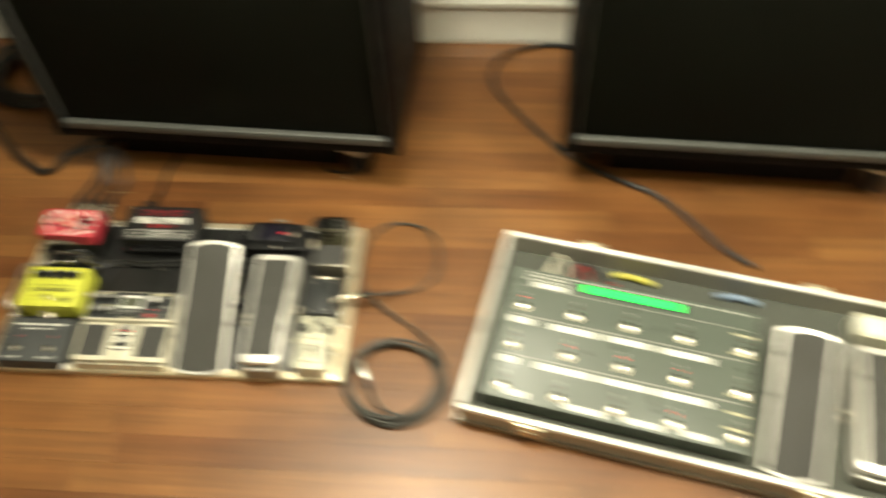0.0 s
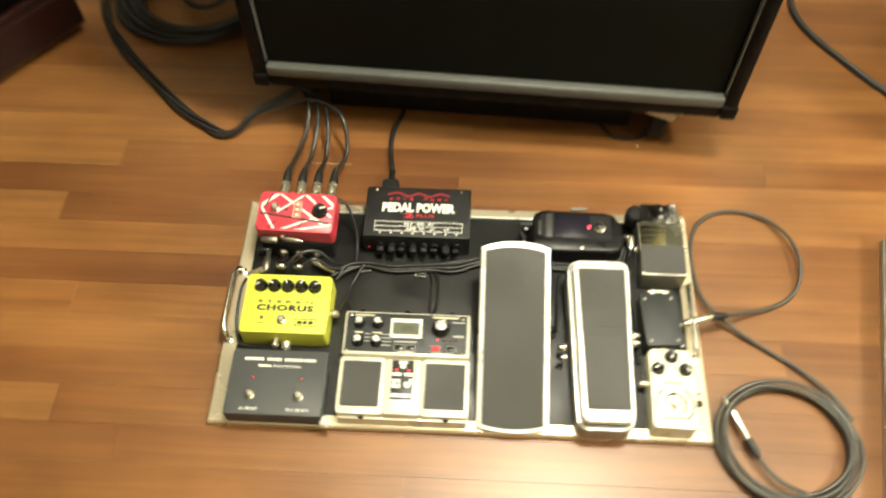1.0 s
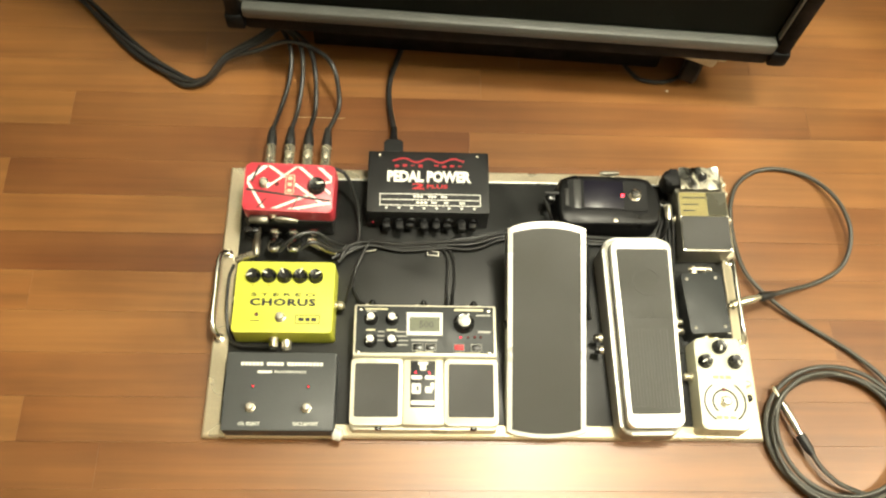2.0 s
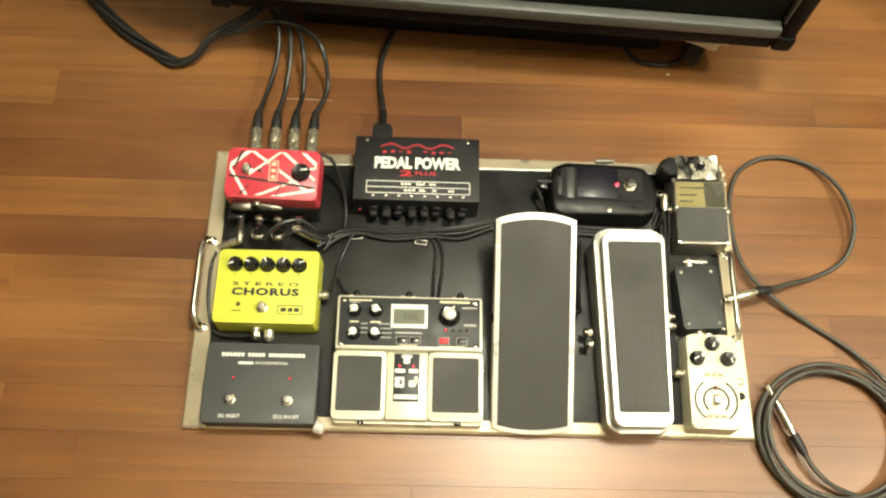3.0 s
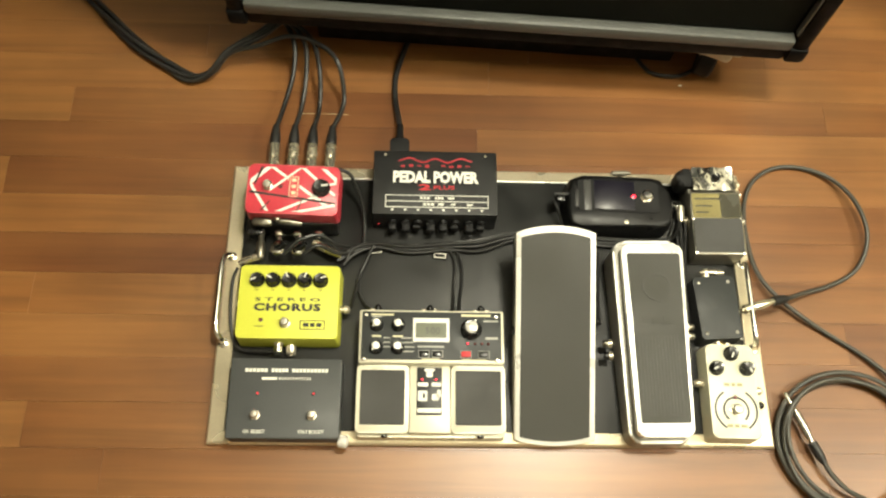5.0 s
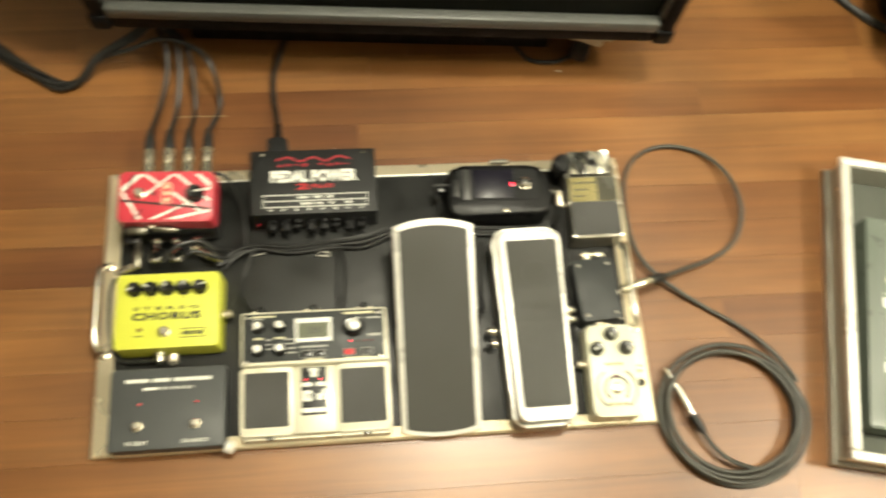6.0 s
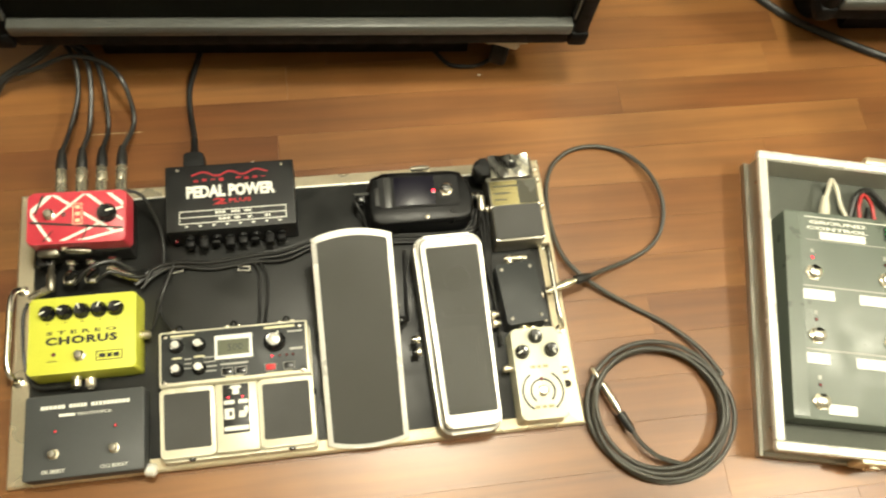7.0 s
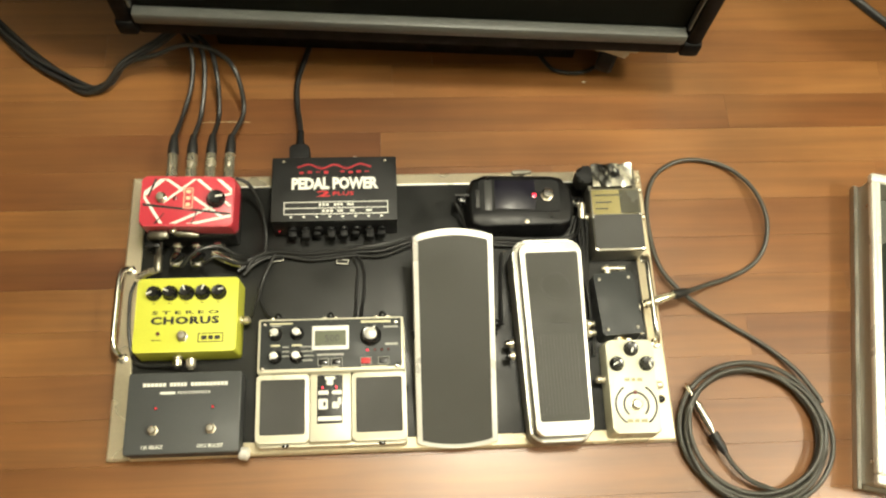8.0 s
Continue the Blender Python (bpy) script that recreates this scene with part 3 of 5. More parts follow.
def chorus_pedal():
    w, d, h = 0.126, 0.096, 0.038
    c = thing("chorus_pedal", pose(0.0945, 0.171, ZB), "bright yellow stereo chorus pedal with five black knobs", "effect pedal", "effect pedals")
    part("housing", enclosure(B(), w, d, h, 0.0042, 0.0022), YELLOW, c)
    for u in (-0.041, -0.021, -0.001, 0.019, 0.039):
        # the white lines on these knobs paint glints on their glossy tops
        knob(c, u, 0.0275, h, 0.0096, 0.0115, turn=20 - 2300 * u)
        part("printed_tick", box(B(), u - 0.002, u + 0.002, 0.0145, 0.0152, h + 0.0001, h + 0.0004), INK_BLACK, c)
    part("lettering", lettering("S T E R E O", 0.082, 0.0046, pose(-0.001, 0.0025, h + 0.0002), bold=0.02), INK_BLACK, c)
    part("lettering", lettering("CHORUS", 0.084, 0.0102, pose(-0.001, -0.0078, h + 0.0002), bold=0.045, space=1.12), INK_BLACK, c, "black printed word")
    part("logo_frame", frame_outline(B(), 0.016, 0.047, -0.0365, -0.0245, 0.0010, h + 0.0001, h + 0.0005), INK_BLACK, c)
    for x0, x1 in ((0.0200, 0.0270), (0.0290, 0.0345), (0.0365, 0.0430)):
        part("logo_bar", box(B(), x0, x1, -0.0330, -0.0280, h + 0.0001, h + 0.0005), INK_BLACK, c)
    led(c, -0.033, -0.0245, h, False)
    part("printed_bar", box(B(), -0.040, -0.029, -0.0332, -0.0322, h + 0.0001, h + 0.0004), INK_BLACK, c)
    stomp(c, -0.0025, -0.0285, h, r=0.0062)
    part("power_inlet", rod(B(), (0.012, 0.0475, 0.016), (0.012, 0.056, 0.016), [(0.005, 0), (0.005, 0.8), (0.003, 1), (0, 1)]), PLASTIC, c)
    s = socket(c, (0.0635, -0.004, 0.018), (1, 0, 0))
    jack_plug(s, (0.068, -0.004, 0.018), (0.076, -0.004, 0.018), 0.0055)
    s = socket(c, (-0.0635, 0.002, 0.018), (-1, 0, 0))
    s = socket(c, (-0.012, -0.0485, 0.016), (0, -1, 0))
    jack_plug(s, (-0.012, -0.053, 0.016), (-0.012, -0.064, 0.016), 0.006, CHROME)
    jack_plug(s, (0.004, -0.0505, 0.014), (0.004, -0.0655, 0.014), 0.0062, NICKEL)


chorus_pedal()


def stripes(parent, w, d, z, rows, material, name):
    for x0, y0, x1, y1, t0, t1 in rows:
        a, b = Vector((x0, y0)), Vector((x1, y1))
        nrm = Vector((-(b - a).y, (b - a).x)).normalized()
        poly = [tuple(a + nrm * t0 / 2), tuple(a - nrm * t0 / 2), tuple(b - nrm * t1 / 2), tuple(b + nrm * t1 / 2)]
        poly = clip(poly, -w / 2, w / 2, -d / 2, d / 2)
        if poly:
            part(name, prism(B(), poly, z + 0.0001, z + (0.0004 if material is INK_WHITE else 0.0007)), material, parent)


def phaser_pedal():
    w, d, h = 0.117, 0.066, 0.031
    p = thing("phaser_pedal", pose(0.0955, 0.3125, ZB + 0.0445, 7.0, 0, -1.6), "red phaser pedal with crossing white and black stripes", "effect pedal", "effect pedals")
    part("housing", enclosure(B(), w, d, h, 0.006, 0.003), RED, p)
    ww, dd = w - 0.007, d - 0.007
    stripes(p, ww, dd, h, [(-0.062, 0.002, -0.030, 0.031, 0.006, 0.005), (-0.030, 0.031, 0.044, -0.020, 0.0035, 0.0035), (-0.030, -0.002, 0.010, 0.031, 0.003, 0.0025),
                           (0.010, 0.031, 0.054, -0.006, 0.004, 0.003), (-0.056, 0.008, -0.030, -0.031, 0.0035, 0.0040), (0.036, 0.031, 0.060, 0.010, 0.004, 0.005),
                           (-0.020, -0.031, 0.034, -0.006, 0.0035, 0.0030), (0.030, 0.004, 0.060, 0.012, 0.003, 0.003), (0.0, -0.031, 0.058, -0.018, 0.0035, 0.0035)], INK_WHITE, "white_stripe")
    stripes(p, ww, dd, h, [(-0.062, -0.004, 0.060, -0.017, 0.0030, 0.0024), (-0.040, 0.031, -0.049, 0.006, 0.0030, 0.0020), (0.014, -0.010, 0.006, -0.031, 0.0014, 0.0014),
                           (-0.040, -0.031, -0.028, -0.016, 0.002, 0.001)], INK_BLACK, "black_stripe")
    knob(p, 0.036, 0.003, h, 0.0118, 0.012, turn=-80)
    stomp(p, -0.032, 0.004, h, r=0.0062)
    led(p, -0.016, 0.004, h, False, 0.0018)
    lg = part("logo_plate", prism(B(), rrect(0.001, 0.004, 0.014, 0.030, 0.004), h + 0.0002, h + 0.0009), RED, p)
    part("logo_frame", frame_outline(B(), -0.0048, 0.0068, -0.0095, 0.0175, 0.0010, h + 0.0010, h + 0.0013), INK_CREAM, lg)
    for y in (-0.0045, 0.004, 0.0125):
        part("logo_bar", box(B(), -0.0018, 0.0038, y - 0.0022, y + 0.0022, h + 0.0010, h + 0.0013), INK_CREAM, lg)
    s = socket(p, (-0.020, -0.0315, 0.012), (0, -1, 0))
    jack_plug(s, (-0.020, -0.036, 0.012), (0.012, -0.039, 0.010), 0.0042, PLUG_DULL)
    part("angle_plug", box(B(), -0.052, -0.026, -0.044, -0.033, 0.004, 0.016, 0.004), PLUG_DULL, p, "flat dull metal right-angle plug")
    socket(p, (0.010, 0.0315, 0.014), (0, 1, 0))


def patch_box():
    j = thing("junction_box", pose(0.0955, 0.300, ZB), "black patch junction box with front jacks under the red pedal", "junction box")
    part("housing", box(B(), -0.060, 0.055, -0.024, 0.052, 0.0005, 0.041, 0.003), BLACK_METAL, j)
    for x in (-0.022, 0.002, 0.030):
        s = socket(j, (x, -0.0285, 0.021), (0, -1, 0), 0.0068)
        part("lock_nut", rod(B(), (x, -0.029, 0.021), (x, -0.0325, 0.021), [(0.0088, 0), (0.0088, 0.8), (0.008, 1), (0, 1)], 6), CHROME, s, "chrome hexagonal nut")
    for x in (-0.022, 0.004):
        p = part("angle_plug", rod(B(), (x, -0.032, 0.021), (x, -0.062, 0.022), [(0.005, 0), (0.005, 0.30), (0.0070, 0.34), (0.0092, 0.55), (0.0092, 0.8), (0.0070, 0.96), (0, 1)]), CHROME, j, "chrome plug")
        part("plug_tail", rod(B(), (x, -0.054, 0.028), (x + 0.012, -0.050, 0.038), [(0.0045, 0), (0.0045, 0.6), (0.003, 1), (0, 1)]), PLASTIC, p)
    jack_plug(j, (0.022, -0.040, 0.018), (0.060, -0.058, 0.014), 0.0058, NICKEL)
    a = part("angle_plug", rod(B(), (-0.044, -0.028, 0.028), (-0.044, -0.068, 0.026), [(0.004, 0), (0.004, 0.4), (0.0056, 0.45), (0.0056, 0.9), (0.004, 1), (0, 1)]), PLUG_DULL, j, "dull metal right-angle plug")
    part("plug_arm", rod(B(), (-0.044, -0.064, 0.026), (-0.072, -0.072, 0.020), [(0.0048, 0), (0.0048, 0.7), (0.003, 1), (0, 1)]), NICKEL, a)
    part("inlet", box(B(), -0.062, -0.042, -0.036, -0.0282, 0.012, 0.034, 0.002), PLASTIC, j)


patch_box()
phaser_pedal()


def power_supply():
    w, d, h = 0.165, 0.093, 0.047
    p = thing("power_supply", pose(0.278, 0.3365, ZB), "black pedal power supply with white lettering and red horns", "power supply")
    part("housing", prism(B(), rrect(0, 0, w, d, 0.002, 2), 0.0005, h, 0.0012), BLACK_METAL, p)
    part("lettering", lettering("PEDAL POWER", 0.114, 0.0178, pose(0.001, 0.0075, h + 0.0002), bold=0.05, space=0.98), INK_WHITE, p, "bold white printed words")
    part("lettering", lettering("2", 0.017, 0.0085, pose(-0.014, -0.0075, h + 0.0002), bold=0.02), INK_RED, p)
    part("lettering", lettering("PLUS", 0.028, 0.0055, pose(0.012, -0.0075, h + 0.0002), bold=0.02), INK_RED, p)
    bm = B()
    hn = []
    for i in range(25):
        s = -1 + i / 12
        y = 0.0335 + 0.0035 * math.cos(s * 9.0) * (1 - 0.3 * abs(s)) - 0.002 * (1 - abs(s))
        hn.append((0.049 * s, y, h + 0.0003))
    for a, b in zip(hn, hn[1:]):
        prism(bm, [(a[0], a[1] - 0.0011), (b[0], b[1] - 0.0011), (b[0], b[1] + 0.0013), (a[0], a[1] + 0.0013)], h + 0.0001, h + 0.0005)
    part("horn_emblem", bm, EMBLEM_RED, p, "dull red horn emblem")
    for i in range(9):
        x = -0.043 + i * 0.0108
        if i == 4:
            continue
        part("emblem_bar", box(B(), x - 0.0032, x + 0.0026, 0.0215 + 0.001 * (i % 3), 0.0250 + 0.001 * (i % 2), h + 0.0001, h + 0.0004), EMBLEM_RED, p)
    part("legend_frame", frame_outline(B(), -0.0655, 0.0705, -0.0370, -0.0190, 0.0010, h + 0.0001, h + 0.0005), INK_WHITE, p)
    part("legend_line", box(B(), -0.064, 0.069, -0.0285, -0.0275, h + 0.0001, h + 0.0005), INK_WHITE, p)
    for x0, x1, y in ((-0.020, -0.006, -0.0232), (0.0, 0.012, -0.0232), (0.017, 0.026, -0.0232), (-0.016, 0.000, -0.0322), (0.004, 0.012, -0.0322), (0.021, 0.027, -0.0322), (0.042, 0.050, -0.0322)):
        for k in range(3):
            xa = x0 + (x1 - x0) * k / 3
            part("legend_bar", box(B(), xa, xa + (x1 - x0) * 0.24, y - 0.0017, y + 0.0017, h + 0.0001, h + 0.0005), INK_WHITE, p)
    for i in range(8):
        x = -0.056 + i * 0.0168
        part("legend_tick", box(B(), x - 0.0016, x + 0.0016, -0.0415, -0.0392, h + 0.0001, h + 0.0005), INK_WHITE, p)
        s = part("outlet", rod(B(), (x, -0.0467, 0.024), (x, -0.0505, 0.024), [(0.006, 0), (0.006, 1), (0.003, 1), (0.003, 0.5), (0, 0.5)], 12), PLASTIC, p)
        tilt = 0.004 * math.sin(i * 2.3)
        part("power_plug", box(B(), x - 0.0055 + tilt * 0.4, x + 0.0050 + tilt * 0.4, -0.0590 - tilt, -0.0503, 0.012 + tilt, 0.026 + tilt, 0.002), PLASTIC_MATT, s, "black right-angle power plug")
    for x in (-0.067, 0.067):
        screw(p, x, 0.0405, h, 0.0020)
    led(p, 0, 0, 0, 0.3, 0.0012, pose(-0.0745, -0.0464, 0.016, 90))
    part("mains_inlet", box(B(), -0.064, -0.036, 0.0466, 0.050, 0.008, 0.030, 0.001), PLASTIC, p)


power_supply()


def delay_pedal():
    """A twin-switch digital delay: control panel at the back, two hinged treadles in front."""
    w, d = 0.182, 0.155
    p = thing("delay_pedal", pose(0.275, 0.0835, ZB), "champagne twin-treadle digital delay pedal with small display", "effect pedal", "effect pedals")
    hb, hf = 0.046, 0.030
    body = prism(B(), rrect(0, 0, w, d, 0.005), 0.0005, 0.020, 0.002, 2, 0.001)
    box(body, -w / 2 + 0.001, w / 2 - 0.001, 0.008, d / 2 - 0.001, 0.018, hb - 0.001, 0.003)
    part("housing", body, SILVER, p, "champagne silver die-cast body")
    part("panel", box(B(), -w / 2 + 0.0045, w / 2 - 0.0045, 0.0125, d / 2 - 0.004, hb - 0.003, hb + 0.0003, 0.0008), BOX_BLACK, p, "black control panel")
    X = lambda u: (u - 742.0) * 0.000708  # noqa: E731
    Y = lambda v: 0.0765 - (v - 552.0) * 0.00071  # noqa: E731
    for kx, ky in ((646, 581), (683, 581), (646, 622), (683, 622)):
        knob(p, X(kx), Y(ky), hb, 0.0084, 0.012, PLASTIC, CAP_WHITE, turn=kx * 3)
    knob(p, X(811), Y(588), hb, 0.0132, 0.013, PLASTIC, CAP_WHITE, turn=-30)
    scr = part("screen", box(B(), X(709), X(773), Y(611), Y(568), hb, hb + 0.0022, 0.0008), TAPE, p, "white-framed liquid crystal display")
    part("lcd", box(B(), X(714), X(768), Y(604), Y(577), hb + 0.0021, hb + 0.0026), LCD, scr, "grey-green display glass")
    part("digits", lettering("500", 0.018, 0.0085, pose(X(744), Y(591), hb + 0.0027)), INK_BLACK, scr, "dark display digits")
    for bx, m_ in ((729, PLASTIC), (752, PLASTIC), (802, INK_RED), (833, PLASTIC)):
        b = part("push_button", box(B(), X(bx - 8), X(bx + 8), Y(637), Y(627), hb, hb + 0.0025, 0.0008), m_, p, "red push button" if m_ is INK_RED else "")
        part("button_rim", frame_outline(B(), X(bx - 9.5), X(bx + 9.5), Y(638.5), Y(625.5), 0.0006, hb + 0.0004, hb + 0.0009), INK_GREY, b)
    for lx, lit in ((805, True), (818, False), (830, False), (841, False)):
        led(p, X(lx), Y(613), hb + 0.0003, lit, 0.0012)
    for px, py, pw, ph, m_ in ((655, 562, 40, 3, INK_CREAM), (820, 562, 52, 4, INK_CREAM), (846, 572, 26, 3, INK_GREY), (847, 603, 22, 4, INK_GREY), (741, 619, 46, 3, INK_GREY),
                               (700, 604, 22, 2, INK_GREY), (700, 612, 22, 2, INK_GREY), (700, 620, 24, 2, INK_GREY), (698, 628, 26, 2, INK_GREY), (664, 604, 12, 2, INK_GREY), (664, 612, 12, 2, INK_GREY),
                               (664, 620, 12, 2, INK_GREY), (646, 601, 16, 3, INK_CREAM), (683, 601, 18, 3, INK_CREAM), (816, 642, 44, 2, INK_CREAM), (741, 641, 30, 2, INK_CREAM), (646, 566, 18, 2, INK_GREY)):
        part("printed_bar", box(B(), X(px - pw / 2), X(px + pw / 2), Y(py + ph / 2), Y(py - ph / 2), hb + 0.0003, hb + 0.0006), m_, p)
    for sx, sy in ((627, 562), (855, 563), (625, 641), (856, 641)):
        screw(p, X(sx), Y(sy), hb + 0.0002, 0.0030, material=CHROME)
    mt = pose(0, 0.008, 0.0365, 4.0)
    for x0, x1 in ((-w / 2, -w / 2 + 0.064), (w / 2 - 0.066, w / 2)):
        xm, tw = (x0 + x1) / 2, x1 - x0
        tr = part("treadle", prism(B(), rrect(xm, -0.0415, tw, 0.082, 0.004), -0.012, 0.0, 0.0022, 2, m=mt), SILVER, p, "champagne treadle frame")
        part("tread_pad", prism(B(), rrect(xm, -0.0395, tw - 0.010, 0.066, 0.002, 3), -0.001, 0.0012, 0.0006, 1, m=mt), TREAD_DARK, tr, "dark grey rubber pad")
        part("hinge_screw", rod(B(), (xm + 0.003, -0.0755, 0.0225), (xm + 0.003, -0.0790, 0.0225), [(0.004, 0), (0.004, 0.8), (0.0025, 1), (0, 1)], 10), PLASTIC, tr)
    mid = part("centre_panel", box(B(), -0.0265, 0.0240, -0.0745, 0.0085, 0.018, 0.0335, 0.002), SILVER, p)
    bk = part("indicator_plate", box(B(), -0.0175, 0.0135, -0.053, 0.006, 0.0325, 0.0342, 0.0005), BLACK_METAL, mid, "black indicator plate with white symbols")
    z = 0.0343
    for x0, x1, y0, y1 in ((-0.0085, 0.0045, 0.0005, 0.0045), (-0.0060, 0.0020, -0.0065, 0.0010), (-0.0165, -0.0035, -0.018, -0.013), (0.0005, 0.0125, -0.018, -0.013), (-0.0160, -0.0045, -0.036, -0.023), (0.001, 0.0095, -0.035, -0.027),
                           (0.0075, 0.0120, -0.031, -0.022), (-0.0165, 0.0125, -0.0500, -0.0445)):
        part("symbol", prism(B(), rrect((x0 + x1) / 2, (y0 + y1) / 2, x1 - x0, y1 - y0, 0.0015, 3), z, z + 0.0003), INK_WHITE, bk)
    part("symbol", prism(B(), rrect(-0.0085, -0.0295, 0.0030, 0.006, 0.001, 2), z + 0.0002, z + 0.0005), INK_BLACK, bk)
    for x in (-0.011, 0.006):
        led(mid, x, -0.0095, z, True, 0.0012)
    for x in (-0.075, -0.010, 0.004, 0.056, 0.070):
        s = socket(p, (x, d / 2, 0.024), (0, 1, 0), 0.0050)
    for x in (-0.068, -0.002, 0.063):
        jack_plug(p, (x, d / 2 + 0.001, 0.028), (x, d / 2 + 0.010, 0.028), 0.0045, PLASTIC)
    part("side_screw", rod(B(), (w / 2 - 0.001, -0.010, 0.022), (w / 2 + 0.003, -0.010, 0.022), [(0.004, 0), (0.004, 0.8), (0, 1)], 10), PLASTIC, p)


delay_pedal()


def arc_outline(w, y0, y1, bow0, bow1, n=12):
    """A long plate with bowed ends."""
    pts = [(-w / 2 + w * i / n, y0 - bow0 * (1 - (2 * i / n - 1) ** 2)) for i in range(n + 1)]
    pts += [(w / 2 - w * i / n, y1 + bow1 * (1 - (2 * i / n - 1) ** 2)) for i in range(n + 1)]
    return pts


def volume_pedal(m, label):
    """Local: the treadle's front middle over 0, 0; runs along +y."""
    v = thing("volume_pedal", m, label, "volume pedal", "rocker pedals")
    ang = 20.0
    base = B()
    side = Matrix(((0, 0, 1, 0), (1, 0, 0, 0), (0, 1, 0, 0), (0, 0, 0, 1)))
    prism(base, [(0.012, 0.0005), (0.236, 0.0005), (0.236, 0.012), (0.150, 0.050), (0.120, 0.050), (0.030, 0.012), (0.012, 0.010)], -0.040, 0.040, m=side)
    part("base", base, ALU_DARK, v, "grey aluminium base")
    mt = pose(0, 0.003, 0.008, ang)
    tr = part("treadle", prism(B(), arc_outline(0.100, 0.0, 0.256, 0.007, 0.009), -0.010, 0.0, 0.0015, 2, m=mt), SILVER_HOT, v, "polished aluminium treadle")
    skirt = B()
    for s in (-1, 1):
        box(skirt, s * 0.0495 - 0.0012, s * 0.0495 + 0.0012, 0.004, 0.250, -0.022, -0.009, 0.001, 1, m=mt)
    part("treadle_skirt", skirt, ALU_DARK, tr)
    part("tread", prism(B(), arc_outline(0.0865, 0.004, 0.250, 0.0055, 0.0065), -0.001, 0.0013, 0.0006, 1, m=mt), TREAD, tr, "grey rubber tread")
    for s in (-1, 1):
        part("pivot", rod(B(), (s * 0.040, 0.132, 0.044), (s * 0.053, 0.132, 0.044), [(0.006, 0), (0.006, 0.8), (0.004, 1), (0, 1)], 12), PLASTIC, v)
    for x in (0.044,):
        s = socket(v, (x - 0.004, 0.150, 0.022), (1, 0, 0))
        jack_plug(s, (x, 0.150, 0.022), (x + 0.018, 0.150, 0.022), 0.0055, PLASTIC)
        jack_plug(s, (x, 0.168, 0.024), (x + 0.012, 0.168, 0.024), 0.0042, PLUG_DULL)
    return v


volume_pedal(pose(0.4285, 0.003, ZB, 0, 0, 0.2), "polished aluminium volume pedal with grey rubber tread on the pedalboard")


def wah_pedal(m, label):
    """Local: x across, y from heel to toe, 0 at the heel's middle."""
    v = thing("wah_pedal", m, label, "wah pedal", "rocker pedals")
    def taper(pts, heel, toe, length=0.262):
        return [(x * (heel + (toe - heel) * y / length), y) for x, y in pts]

    rise = lambda x, y: 0.012 * (y - 0.1) / 0.15  # noqa: E731
    part("base", prism(B(), taper(rrect(0.0, 0.129, 0.090, 0.256, 0.016, 8), 0.86, 1.02), 0.001, 0.036, 0.003, 3, 0.0, zf=rise), CAST_GREY, v, "grey die-cast base")
    part("base_rim", prism(B(), taper(rrect(0.0, 0.129, 0.089, 0.255, 0.016, 8), 0.86, 1.02), 0.030, 0.0410, 0.003, 3, 0.0, zf=rise), SILVER_HOT, v, "worn bright edge of the base")
    part("base_top", prism(B(), taper(rrect(0.0, 0.129, 0.085, 0.248, 0.014, 8), 0.86, 1.02), 0.032, 0.0420, 0.001, 1, 0.0, zf=rise), CAST_GREY, v, "grey top of the base")
    mt = pose(0, 0.004, 0.054, 4.0)
    tr = part("treadle", prism(B(), taper(rrect(0.001, 0.122, 0.078, 0.240, 0.009, 8), 0.875, 1.01), -0.012, 0.0, 0.0020, 3, m=mt), SILVER_HOT, v, "bright cast treadle frame")
    pad = part("tread", prism(B(), taper(rrect(0.002, 0.124, 0.068, 0.212, 0.003, 4), 0.875, 1.01), -0.002, 0.0008, 0.0008, 1, m=mt), TREAD, tr, "grey ribbed rubber tread")
    for i in range(13):
        x = -0.024 + i * 0.0040
        part("rib", box(B(), x - 0.0008, x + 0.0008, 0.026, 0.124, 0.0007, 0.0013, m=mt), RIB, pad)
    ring = ring_arc(B(), 0.004, 0.186, 0.016, 0.0185, 0, 358, 0.0007, 0.0015)
    bmesh.ops.transform(ring, matrix=mt, verts=ring.verts)
    part("embossed_ring", ring, TREAD, pad)
    for x0, x1 in ((-0.020, -0.010), (-0.006, 0.004), (0.008, 0.020)):
        part("embossed_bar", box(B(), x0, x1, 0.138, 0.148, 0.0007, 0.0014, m=mt), TREAD, pad)
    for s, y in ((-1, 0.112), (-1, 0.128), (1, 0.150), (1, 0.138)):
        so = socket(v, (s * 0.049, y, 0.022), (s, 0, 0))
        jack_plug(so, (s * 0.053, y, 0.022), (s * 0.060, y, 0.022), 0.0050, PLUG_DULL if y != 0.112 else PLASTIC)
    part("rubber_bumper", lathe(B(), [(0.007, 0), (0.007, 0.006), (0, 0.007)], pose(0, 0.245, 0.052), 12), PLASTIC, v)
    for x in (-0.034, 0.034):
        for y in (0.02, 0.236):
            part("rubber_foot", lathe(B(), [(0.007, 0), (0.007, 0.0012), (0, 0.0012)], pose(x, y, 0), 10), PLASTIC_MATT, v)
    return v


wah_pedal(pose(0.5545, -0.002, ZB, 0, 0, 0.6), "black wah pedal with bright treadle frame and grey rubber tread")


